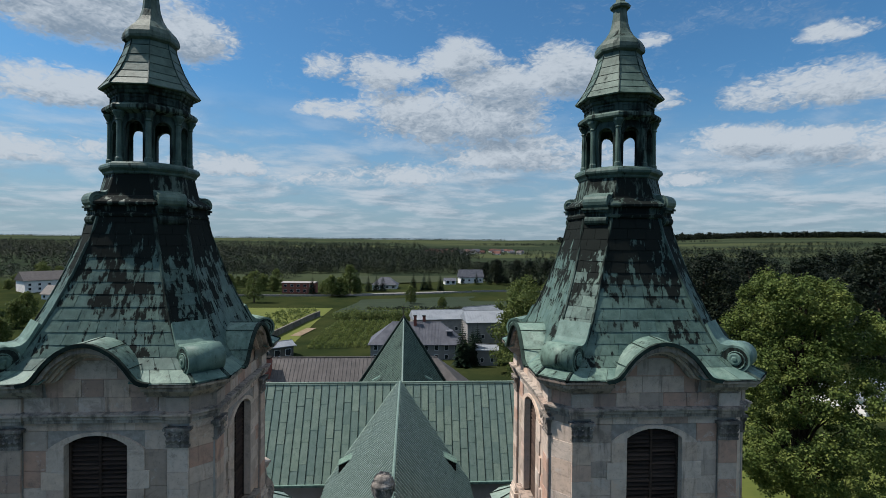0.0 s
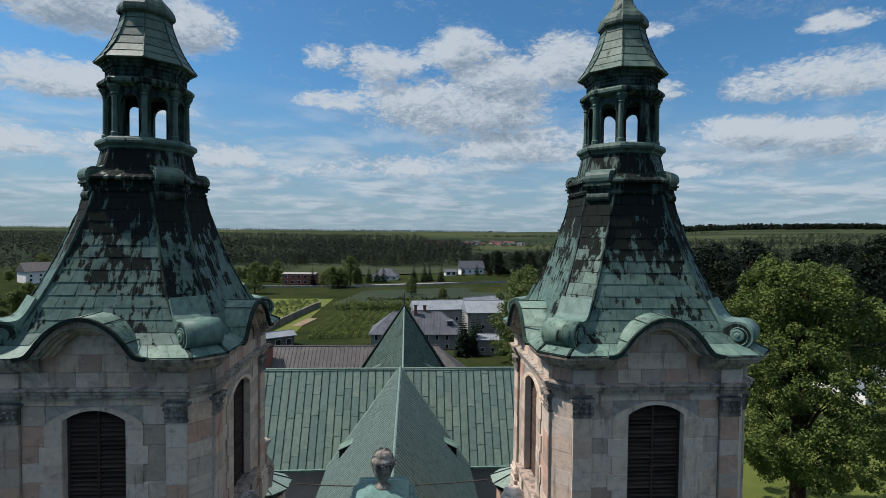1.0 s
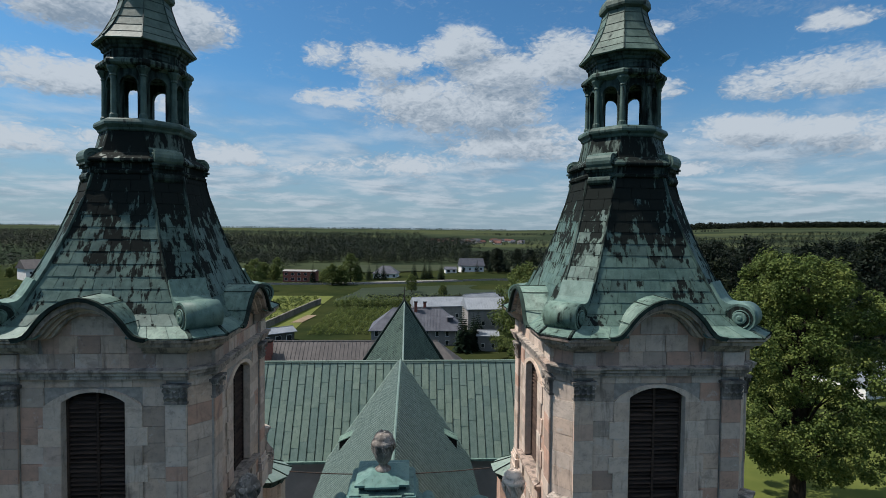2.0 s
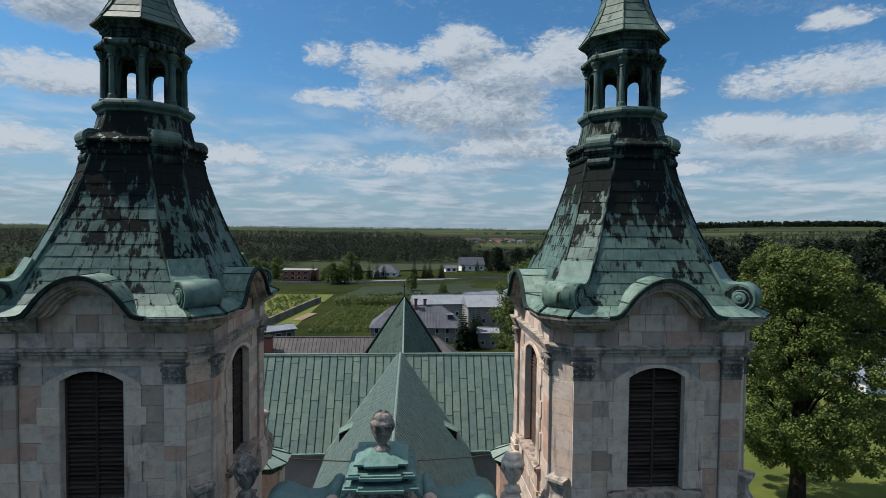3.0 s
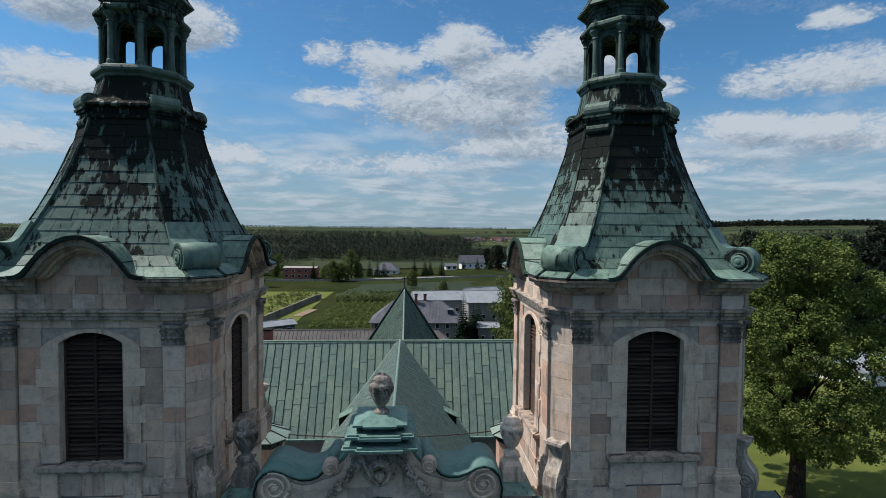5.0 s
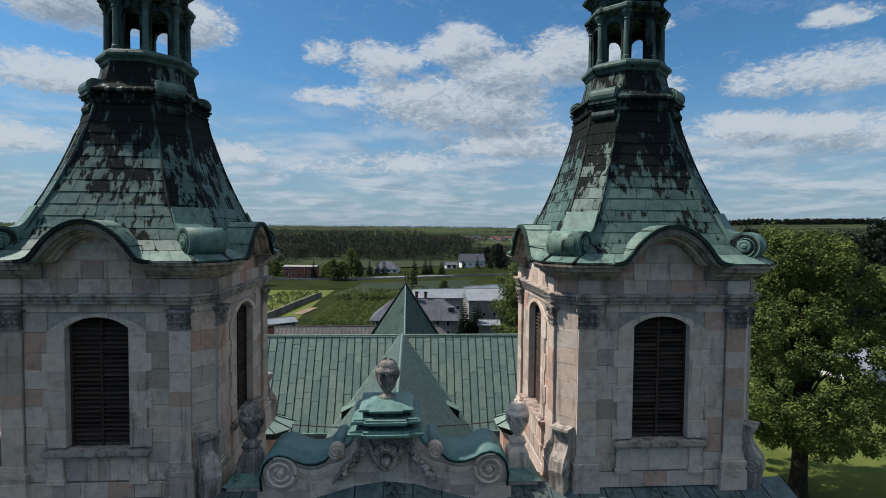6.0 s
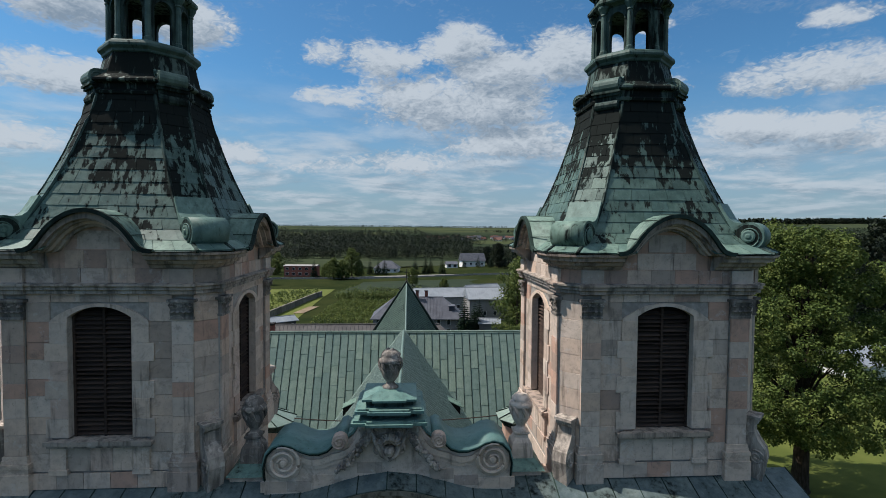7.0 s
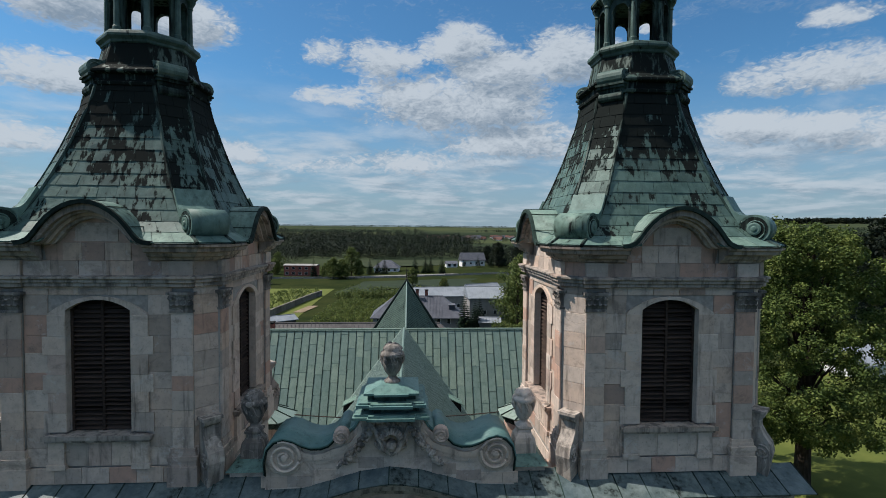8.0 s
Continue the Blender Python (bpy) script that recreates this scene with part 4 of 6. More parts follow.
        pts = [(0.05, 17.3), (-0.50, 17.3), (-0.56, 17.75), (-0.62, 18.05), (-0.56, 18.35), (-0.38, 18.58), (-0.26, 18.8), (-0.24, 19.05), (-0.36, 19.15), (-0.38, 19.27), (0.05, 19.36)]
        loft(bm, [[m @ Vector((x, a, b)) for a, b in pts] for x in (-0.24, 0.24)])
        for s in (-1, 1):
            tube(bm, [m @ Vector((s * 0.25, a, b)) for a, b in spiral_pts(-0.33, 18.06, 0.24, 0.03, 1.7, 1.2, 22, 1)], 0.035, 5)
        box(bm, -0.30, 0.30, -0.42, 0.05, 19.27, 19.36, m)
        part("console", bm, M_CARVED, tower, "weathered stone scroll console")
    return tower


bell_tower((8.56, 3.04, 0), "stone bell tower with a mostly green copper bell roof and lantern")
bell_tower((-8.48, 3.10, 0), "stone bell tower with a black-streaked copper bell roof and lantern", -0.18)

# ---- church front between the towers ----
COVER = [(-3.68, 17.85), (-3.72, 18.22), (-3.63, 18.58), (-3.42, 18.80), (-3.14, 18.88), (-2.88, 18.82), (-2.62, 18.68), (-2.36, 18.60), (-2.08, 18.60), (-1.84, 18.68), (-1.68, 18.84)]


def skirt_lift(x):
    """The cornice roof rises over the arched cornice in the middle of the front."""
    t = abs(x) / 2.9
    return 0.0 if t >= 1 else 0.62 * (0.5 + 0.5 * math.cos(math.pi * t)) ** 0.8


def church_front(front):
    bm = bmesh.new()
    box(bm, -5.4, 5.4, 0.0, 1.2, 0.0, 17.3)
    box(bm, -12.2, 12.2, -0.25, 0.5, 0.0, 16.6)
    part("wall", bm, M_STONE, front)
    # cornice below the skirt roof, bent up in the middle
    bm = bmesh.new()
    xs = [-12.0 + i * 0.3 for i in range(81)]
    rings = []
    for x in xs:
        h = skirt_lift(x)
        rings.append([(x, y, z + h) for y, z in ((0.1, 16.3), (-0.3, 16.4), (-0.42, 16.6), (-0.62, 16.66), (-0.66, 16.84), (-0.86, 16.9), (-0.90, 17.04), (0.1, 17.2))])
    loft(bm, rings)
    part("main_cornice", bm, M_CORNICE, front, "moulded stone main cornice arching up in the middle")
    # skirt roof in sheets
    bm = bmesh.new()
    loft(bm, [[(x, y, z + skirt_lift(x)) for y, z in ((0.12, 17.50), (-1.0, 17.04), (-1.0, 17.01), (0.12, 17.44))] for x in xs])
    skirt = part("skirt_roof", bm, M_SKIRT, front, "blue-grey copper skirt roof on the cornice")
    x = -12.1
    while x < 12.0:
        w = 0.86
        q = []
        for xx, y, z in ((x + 0.01, -1.02, 17.045), (x + w - 0.01, -1.02, 17.045), (x + w - 0.01 - 0.0, 0.10, 17.51), (x + 0.01, 0.10, 17.51)):
            q.append((xx, y, z + skirt_lift(xx)))
        sheet(skirt, q, M_SKIRT, 0.014)
        bm = bmesh.new()
        xe = x + w
        tube(bm, [(xe, -1.03, 17.06 + skirt_lift(xe)), (xe, 0.1, 17.53 + skirt_lift(xe))], 0.022, 6)
        part("seam", bm, M_SEAM, skirt)
        x += w
    for s in (-1, 1):
        bm = bmesh.new()
        o = [(12.0, -1.0, 17.04), (12.95, -0.35, 17.04), (13.0, 3.0, 17.04), (11.7, 3.0, 17.5), (11.6, 0.5, 17.5), (11.2, 0.05, 17.5)]
        loft(bm, [[(s * a, b, c - d) for a, b, c in o] for d in (0.0, 0.05)])
        part("skirt_corner", bm, M_SKIRT, skirt)
        bm = bmesh.new()
        loft(bm, [[(s * a, b, z) for a, b in ((11.9, -0.86), (12.7, -0.3), (12.75, 6), (11, 6), (11, -0.86))] for z in (16.3, 16.99)])
        part("cornice_return", bm, M_CORNICE, front)
    # gable body
    left = COVER + [(-1.30, 18.90), (-1.08, 19.08), (-0.94, 19.30), (-0.88, 19.52)]
    outline = [(x, z - 0.05) for x, z in left] + [(-x, z - 0.05) for x, z in left[::-1]]
    bm = bmesh.new()
    base = [(3.68, 17.2), (-3.68, 17.2)]
    extrude_outline(bm, outline + base, -0.45, 0.75)
    gable = part("gable", bm, M_TRIM, front, "scrolled stone gable with garlands")
    # blocks at the gable foot
    x = -3.8
    while x < 3.7:
        w = random.uniform(0.55, 0.8)
        w = min(w, 3.8 - x)
        zb = 17.42 + skirt_lift(x + w / 2) * 0.95
        stone_block(gable, Matrix.Translation((x + w / 2, -0.464, zb + 0.1)), w, 0.34, M_TRIM)
        x += w
    for s in (-1, 1):
        bm = bmesh.new()
        sp = [(s * x, -0.56, z) for x, z in spiral_pts(-3.10, 18.28, 0.49, 0.08, 2.4, math.pi * 0.62, 60, -1)]
        tube(bm, sp, [0.062 - 0.03 * i / 60 for i in range(61)], 6)
        lathe(bm, [(0.10, 0.0), (0.11, 0.16), (0.07, 0.21), (0.0, 0.22)], 12, (0, 0, 0), 0, Matrix.Translation((s * -3.10, -0.42, 18.28)) @ Matrix.Rotation(radians(90), 4, "X"))
        lathe(bm, [(0.54, 0.0), (0.54, 0.10), (0.50, 0.12)], 24, (0, 0, 0), 0, Matrix.Translation((s * -3.10, -0.40, 18.28)) @ Matrix.Rotation(radians(90), 4, "X"))
        part("volute", bm, M_TRIM, gable, "large carved stone volute")
        bm = bmesh.new()
        tube(bm, [(s * x, -0.67, z) for x, z in spiral_pts(-1.46, 18.92, 0.20, 0.04, 1.8, math.pi, 30, 1)], 0.036, 6)
        lathe(bm, [(0.23, 0.0), (0.23, 0.27), (0.20, 0.29)], 18, (0, 0, 0), 0, Matrix.Translation((s * -1.46, -0.38, 18.92)) @ Matrix.Rotation(radians(90), 4, "X"))
        part("small_volute", bm, M_TRIM, gable)
        # raised band that follows the curve
        bm = bmesh.new()
        crv = [(-2.72, 18.56), (-2.50, 18.40), (-2.28, 18.35), (-2.0, 18.38), (-1.74, 18.50), (-1.48, 18.56), (-1.22, 18.68), (-1.02, 18.92), (-0.90, 19.24)]
        o = [(s * x, z) for x, z in crv]
        i = [(s * (x + 0.05), z - 0.17) for x, z in crv]
        band(bm, o, i, -0.53, -0.40)
        i2 = [(s * (x + 0.09), z - 0.30) for x, z in crv]
        band(bm, i, i2, -0.49, -0.40)
        part("scroll_band", bm, M_TRIM, gable)
        # garland of fruit and leaves
        bm = bmesh.new()
        for n in range(96):
            t = n / 95
            x, z = -0.62 - 0.85 * t ** 1.3, 19.14 - 1.08 * t
            r = 0.045 + 0.035 * random.random()
            spread = 0.15 - 0.05 * t
            c = (s * (x + random.uniform(-spread, spread)), -0.50 - random.uniform(0.0, 0.16), z + random.uniform(-0.05, 0.05))
            lathe(bm, [(0.3 * r, -r), (0.85 * r, -0.5 * r), (r, 0.0), (0.85 * r, 0.5 * r), (0.3 * r, r)], 7, c, random.random())
        part("garland", bm, M_CARVED, gable, "carved garland of fruit and leaves")["kind"] = "stuff"
        # copper cover with its rolled end
        bm = bmesh.new()
        crv = COVER + [(-1.56, 19.03), (-1.40, 19.08), (-1.26, 18.99)]
        o = [(s * x, z + 0.03) for x, z in crv]
        i = [(s * x * 0.995, z - 0.04) for x, z in crv]
        band(bm, o, i, -0.62, 1.05)
        cover = part("gable_cover", bm, M_GABLE_COPPER, front, "curved blue-green copper gable covering", True)
        bm = bmesh.new()
        band(bm, [(x, z - 0.075) for x, z in o], [(x * 0.99, z - 0.05) for x, z in i], -0.60, -0.50)
        part("drip_edge", bm, M_SEAM, cover, "dark drip edge")
        bm = bmesh.new()
        crv = [(-1.30, 18.96), (-1.12, 19.10), (-1.00, 19.30), (-0.94, 19.56)]
        band(bm, [(s * x, z + 0.03) for x, z in crv], [(s * (x + 0.05), z - 0.02) for x, z in crv], -0.40, 0.95)
        part("cover_rise", bm, M_GABLE_COPPER, cover)
    # shell cartouche
    bm = bmesh.new()
    for n in range(11):
        a = math.pi * (0.08 + 0.84 * n / 10)
        p0 = (0.10 * math.cos(a), -0.60, 18.72 + 0.05 * math.sin(a))
        p1 = (0.36 * math.cos(a), -0.66, 18.72 + 0.36 * math.sin(a))
        tube(bm, [p0, ((p0[0] + p1[0]) / 2, -0.70, (p0[2] + p1[2]) / 2), p1], [0.03, 0.055, 0.04], 6)
    for s in (-1, 1):
        tube(bm, [(s * x, -0.56, z) for x, z in spiral_pts(-0.30, 18.55, 0.17, 0.03, 1.5, 2.0, 22, 1)], 0.05, 6)
        tube(bm, [(s * 0.52, -0.52, 19.1), (s * 0.42, -0.62, 18.85), (s * 0.22, -0.62, 18.42), (0, -0.58, 18.22)], [0.05, 0.07, 0.08, 0.05], 7)
    lathe(bm, [(0.02, -0.16), (0.14, -0.12), (0.18, 0.0), (0.14, 0.12), (0.02, 0.16)], 10, (0, -0.55, 18.5))
    for n in range(9):
        tube(bm, [(-0.52 + 0.13 * n, -0.50, 19.30), (-0.52 + 0.13 * n, -0.62, 19.18), (-0.50 + 0.125 * n, -0.58, 19.08)], [0.05, 0.06, 0.03], 6)
    for v in bm.verts:
        v.co.z += 0.14
        v.co.y = -0.45 + (v.co.y + 0.45) * 1.5
    part("cartouche", bm, M_CARVED, gable, "carved shell cartouche")["kind"] = "stuff"
    # pedestal with copper covered cornices
    bm = bmesh.new()
    box(bm, -0.86, 0.86, -0.56, 0.75, 19.0, 19.55)
    ped = part("pedestal", bm, M_CARVED, front, "stepped gable pedestal covered with copper")
    for x, y0, z0, z1 in ((1.10, -1.02, 19.52, 19.60), (1.04, -0.94, 19.60, 19.66), (0.80, -0.66, 19.66, 19.84), (1.0, -0.92, 19.84, 19.92), (0.94, -0.86, 19.92, 19.97), (0.70, -0.56, 19.97, 20.14), (0.80, -0.74, 20.14, 20.20)):
        bm = bmesh.new()
        k = 0.62 * x
        e = 0.12 if x > 0.65 else 0.0
        o = [(-x, 0.9), (-x, y0), (-k, y0), (-k, y0 - e), (k, y0 - e), (k, y0), (x, y0), (x, 0.9)]
        loft(bm, [[(a, b, z) for a, b in o] for z in (z0, z1)])
        # set-back steps get darker copper to paint the shade under the soffits
        part("copper_step", bm, M_LANTERN if x in (0.80, 0.70) and z1 < 20.15 else M_GABLE_COPPER, ped)
    bm = bmesh.new()
    loft(bm, [[(-0.80, -0.74, 20.20), (0.80, -0.74, 20.20), (0.80, 0.75, 20.20), (-0.80, 0.75, 20.20)], [(-0.34, -0.40, 20.36), (0.34, -0.40, 20.36), (0.34, 0.35, 20.36), (-0.34, 0.35, 20.36)]])
    part("copper_cap", bm, M_GABLE_COPPER, ped)
    return front


def urn(at, h, label, lumps=40, mat=None):
    """A weathered stone urn with a draped rim and a heap of fruit."""
    u = thing("stone_urn", label, "urn", at, "stone urns on the church front")
    k = h / 1.2
    mat = mat or M_URN
    bm = bmesh.new()
    prof = [(0.24, 0.0), (0.25, 0.06), (0.15, 0.13), (0.12, 0.20), (0.15, 0.24), (0.23, 0.34), (0.29, 0.50), (0.30, 0.64), (0.27, 0.74), (0.33, 0.78), (0.37, 0.86), (0.35, 0.94), (0.29, 0.97), (0.29, 1.03), (0.27, 1.10), (0.20, 1.17), (0.08, 1.20)]
    lathe(bm, [(r * k, z * k) for r, z in prof], 18)
    part("bowl", bm, mat, u, "", True)
    for n in range(8):
        a = 2 * math.pi * n / 8
        b2 = bmesh.new()
        tube(b2, [(r * k * math.cos(a + d), r * k * math.sin(a + d), z * k) for r, z, d in ((0.34, 0.84, 0), (0.33, 0.72, 0.12), (0.30, 0.60, 0.25), (0.26, 0.48, 0.32))], [0.05 * k, 0.065 * k, 0.05 * k, 0.02 * k], 6)
        part("drapery", b2, mat, u)
    bm = bmesh.new()
    for n in range(lumps):
        a, r = random.uniform(0, 6.28), 0.25 * math.sqrt(random.random())
        s = random.uniform(0.045, 0.085) * k
        lathe(bm, [(0.3 * s, -s), (0.9 * s, -0.45 * s), (s, 0.1 * s), (0.7 * s, 0.7 * s), (0.2 * s, s)], 7, (r * k * math.cos(a), r * k * math.sin(a), (1.02 + 0.16 * (1 - (r / 0.25) ** 2) + random.uniform(-0.03, 0.02)) * k), a)
    part("fruit", bm, mat, u)
    return u


def urn_plinth(x):
    s = 1 if x > 0 else -1
    p = thing("urn_plinth", "stone plinth on a copper-covered parapet beside the tower", "plinth", (x, 0.75, 17.2), "urn plinths")
    bm = bmesh.new()
    box(bm, -0.52, 0.52, -0.75, 0.6, 0.0, 0.46)
    part("parapet", bm, M_TRIM, p)
    bm = bmesh.new()
    loft(bm, [[(-0.62, -0.86, 0.46), (0.62, -0.86, 0.46), (0.62, 0.7, 0.46), (-0.62, 0.7, 0.46)], [(-0.40, -0.30, 0.66), (0.40, -0.30, 0.66), (0.40, 0.4, 0.66), (-0.40, 0.4, 0.66)]])
    part("copper_cap", bm, M_GABLE_COPPER, p)
    bm = bmesh.new()
    r = lambda h, z: [(-h, -h, z), (h, -h, z), (h, h, z), (-h, h, z)]
    loft(bm, [r(0.34, 0.6), r(0.34, 0.95), r(0.31, 1.12), r(0.22, 1.26), r(0.20, 1.36), r(0.25, 1.40), r(0.25, 1.46)])
    # right block is paler to paint sunlight on it; left is weathered dark
    part("block", bm, M_TRIM if s > 0 else M_URN, p)
    return p


church = thing("church", "pale stone church with scrolled gable and ribbed green copper roofs", "church")
church_front(church)
urn((0, -0.05, 20.34), 1.18, "dark weathered stone urn on the gable pedestal")
for x in (-4.32, 4.22):
    urn_plinth(x)
    # paler stone on the right urn stands in for the sun on it
    urn((x, 0.75, 18.62), 1.24, "weathered stone urn with draped rim on a plinth", 40, M_TRIM if x > 0 else M_URN)


# ---- nave, transept and choir roofs ----
def strip_roof(parent, p00, p10, p11, p01, width, sheet_len, mat, keep=None):
    """Copper strips with staggered cross joints and standing seams, on the quad eave left, eave right, ridge right, ridge left."""
    a, b, c, d = (Vector(p) for p in (p00, p10, p11, p01))
    n = max(1, round((b - a).length / width))
    L = (d - a).length
    nrm = (b - a).cross(d - a).normalized()
    at = lambda u, v: (a * (1 - u) + b * u) * (1 - v) + (d * (1 - u) + c * u) * v
    for i in range(n):
        seams = bmesh.new()
        u0, u1 = i / n, (i + 1) / n
        cuts = [0.0]
        v = (0.25 + 0.75 * ((i * 0.37) % 1)) * sheet_len / L
        while v < 0.97:
            cuts.append(v)
            v += sheet_len / L * random.uniform(0.9, 1.08)
        cuts.append(1.0)
        for v0, v1 in zip(cuts, cuts[1:]):
            mid = at((u0 + u1) / 2, (v0 + v1) / 2)
            if keep and not keep(mid):
                continue
            e = 0.012 / ((b - a).length / n)
            ob = sheet(parent, [at(u0 + e / n, v0 + 0.002), at(u1 - e / n, v0 + 0.002), at(u1 - e / n, v1 - 0.002), at(u0 + e / n, v1 - 0.002)], mat, 0.012)
        s0, s1 = at(u1, 0) + nrm * 0.03, at(u1, 1) + nrm * 0.03
        m = 10
        for k in range(m):
            q0, q1 = s0.lerp(s1, k / m), s0.lerp(s1, (k + 1) / m)
            if keep and not keep((q0 + q1) / 2):
                continue
            tube(seams, [q0, q1], 0.032, 5)
        part("standing_seam", seams, M_SEAM, parent)


def slab(name, quad, thick, mat, parent, label=""):
    bm = bmesh.new()
    p = [Vector(q) for q in quad]
    nrm = (p[1] - p[0]).cross(p[2] - p[0]).normalized()
    loft(bm, [[v - nrm * thick for v in p], p])
    return part(name, bm, mat, parent, label)


def church_body(body):
    V = lambda *p: Vector(p)
    RZ, EZ, RY, EY, HX = 15.95, 8.8, 30.0, 26.0, 5.75
    bm = bmesh.new()
    box(bm, -HX + 0.5, HX - 0.5, 1.2, 26.5, 0, EZ)
    box(bm, -17, 16, EY + 0.4, 34, 0, EZ)
    part("wall", bm, M_PLASTER, body, "plastered church walls")
    # transept roof
    quad = [V(-17, EY, EZ), V(16, EY, EZ), V(16, RY, RZ), V(-17, RY, RZ)]
    tr = slab("transept_roof", quad, 0.15, M_NAVE, body, "green copper strip roof with dark standing seams")
    outside = lambda p: abs(p.x) > HX * (RZ - p.z) / (RZ - EZ) + 0.05
    strip_roof(tr, *quad, 0.68, 1.75, M_NAVE, outside)
    slab("transept_back", [V(16, 34, EZ), V(-17, 34, EZ), V(-17, RY, RZ), V(16, RY, RZ)], 0.15, M_NAVE, body)
    bm = bmesh.new()
    tube(bm, [V(-17, RY, RZ + 0.03), V(16, RY, RZ + 0.03)], 0.09, 8)
    part("ridge_cap", bm, M_NAVE, tr)
    for s0, s1 in ((-17, -HX), (HX, 16)):
        bm = bmesh.new()
        box(bm, s0, s1, EY - 0.22, EY + 0.05, EZ - 0.16, EZ + 0.02)
        part("eaves_gutter", bm, M_HOOD, tr, "pale copper gutter")
    # nave roof with fine ribs
    y0 = 2.2
    for s in (-1, 1):
        valley = RY - (RY - EY)
        bm = bmesh.new()
        q = [V(s * HX, y0, EZ), V(s * HX, valley, EZ), V(0, RY, RZ), V(0, y0, RZ)]
        nrm = Vector((s * (RZ - EZ), 0, HX)).normalized()
        loft(bm, [q, [p + nrm * 0.1 for p in q]])
        # the slope's dark colour paints the shade in the troughs between the ribs
        nv = part("nave_roof", bm, M_TROUGH_SHADE, body, "finely ribbed green copper nave roof")
        bm = bmesh.new()
        y = y0 + 0.1
        while y < RY - 0.1:
            t = 0.0 if y < valley else (y - valley) / (RY - valley)
            a = V(s * HX * (1 - t), y, EZ + (RZ - EZ) * t) + nrm * 0.1
            b = V(0, y, RZ) + nrm * 0.1
            w = Vector((0, 0.085, 0))
            loft(bm, [[a - w, a + w, a + w * 0.6 + nrm * 0.09, a - w * 0.6 + nrm * 0.09], [b - w, b + w, b + w * 0.6 + nrm * 0.09, b - w * 0.6 + nrm * 0.09]])
            y += 0.44
        part("roof_ribs", bm, M_FINE, nv)["kind"] = "stuff"
        bm = bmesh.new()
        tube(bm, [V(s * HX, valley, EZ) + nrm * 0.12, V(0, RY, RZ) + nrm * 0.12], 0.10, 6)
        part("valley_flashing", bm, M_NAVE, nv)
        # roof hatch
        hx, hy = 3.55, 24.6
        hz = RZ - hx * (RZ - EZ) / HX
        bm = bmesh.new()
        c = V(s * hx, hy, hz)
        f = [(0.0, -0.60, 0.14), (0.0, 0.60, 0.14), (1.15, 0.60, -0.42), (1.15, -0.60, -0.42)]
        loft(bm, [[c + Vector((s * a, b, d)) for a, b, d in f], [c + Vector((s * a, b, d + 0.06)) for a, b, d in f]])
        hat = part("roof_hatch", bm, M_HOOD, nv, "small copper roof hatch")
        # solid near-black block painted as the shade under the hatch plate
        bm = bmesh.new()
        loft(bm, [[c + Vector((s * a, b, d)) for a, d in ((0.05, 0.12), (1.05, -0.37), (1.05, -1.30), (0.05, -0.15))] for b in (-0.5, 0.5)])
        part("hatch_opening", bm, M_DARK, hat)
    bm = bmesh.new()
    tube(bm, [V(0, y0, RZ + 0.1), V(0, RY, RZ + 0.1)], 0.10, 8)
    part("nave_ridge", bm, M_NAVE, body)
    # choir roof, its ridge stepping down towards the crossing
    tip, fl, fr, ff = V(0, 61.5, 16.9), V(-8.6, 61.5, 3.6), V(8.4, 61.5, 3.6), V(0, 45, 8.2)
    bm = bmesh.new()
    loft(bm, [[fl, ff, fr, V(0, 62, 3.0)], [tip + Vector((-0.03, 0, 0)), tip + Vector((0, -0.03, 0)), tip + Vector((0.03, 0, 0)), tip + Vector((0, 0.03, 0))]])
    ch = part("choir_roof", bm, M_CUPOLA, body, "steep green copper choir roof with finial")
    bm = bmesh.new()
    for f, s in ((fl, -1), (fr, 1)):
        for i in range(1, 34):
            t = i / 34
            a, b = ff.lerp(f, t), ff.lerp(tip, t)
            tube(bm, [a + Vector((s * 0.03, -0.05, 0.03)), b + Vector((s * 0.03, -0.05, 0.03))], 0.045, 4)
    part("roof_ribs", bm, M_ONION, ch)["kind"] = "stuff"
    for f, s in ((fl, -1), (fr, 1)):
        bm = bmesh.new()
        d = Vector((s * 0.5, 0, 0.1))
        loft(bm, [[f, f + d, f + d + Vector((0, 1.2, 0)), f + Vector((0, 1.2, 0))], [tip, tip + Vector((s * 0.12, 0, 0.25)), tip + Vector((s * 0.12, 1.2, 0.25)), tip + Vector((0, 1.2, 0))]])
        part("verge", bm, M_SEAM, ch, "dark copper verge")
        bm = bmesh.new()
        c = ff.lerp(f, 0.55).lerp(tip, 0.30) + Vector((0, -0.6, 0.35))
        w = [(-0.2 * s, -0.5, 0.3), (0.9 * s, 0.1, -0.55), (1.0 * s, 0.2, -0.35), (-0.1 * s, -0.4, 0.42)]
        loft(bm, [[c + Vector(p) for p in w], [c + Vector(p) + Vector((0, 0.6, 0)) for p in w]])
        part("roof_hatch", bm, M_HOOD, ch)
    bm = bmesh.new()
    tube(bm, [tip + Vector((0, 0, -0.2)), tip + Vector((0, 0, 2.3))], [0.12, 0.04], 6)
    lathe(bm, [(0.05, 0.3), (0.2, 0.42), (0.05, 0.56)], 8, tip)
    box(bm, -0.35, 0.35, -0.03, 0.03, 1.65, 1.73, Matrix.Translation(tip))
    part("finial", bm, M_IRON, ch, "iron cross finial")
    bm = bmesh.new()
    tube(bm, [ff + Vector((0, -0.05, 0.05)), tip + Vector((0, -0.08, 0))], [0.14, 0.09], 6)
    part("front_hip", bm, M_FINE, ch, "pale copper hip roll")
    bm = bmesh.new()
    box(bm, -7.5, 7.5, 34, 60, 0, 6)
    part("choir_wall", bm, M_PLASTER, body)
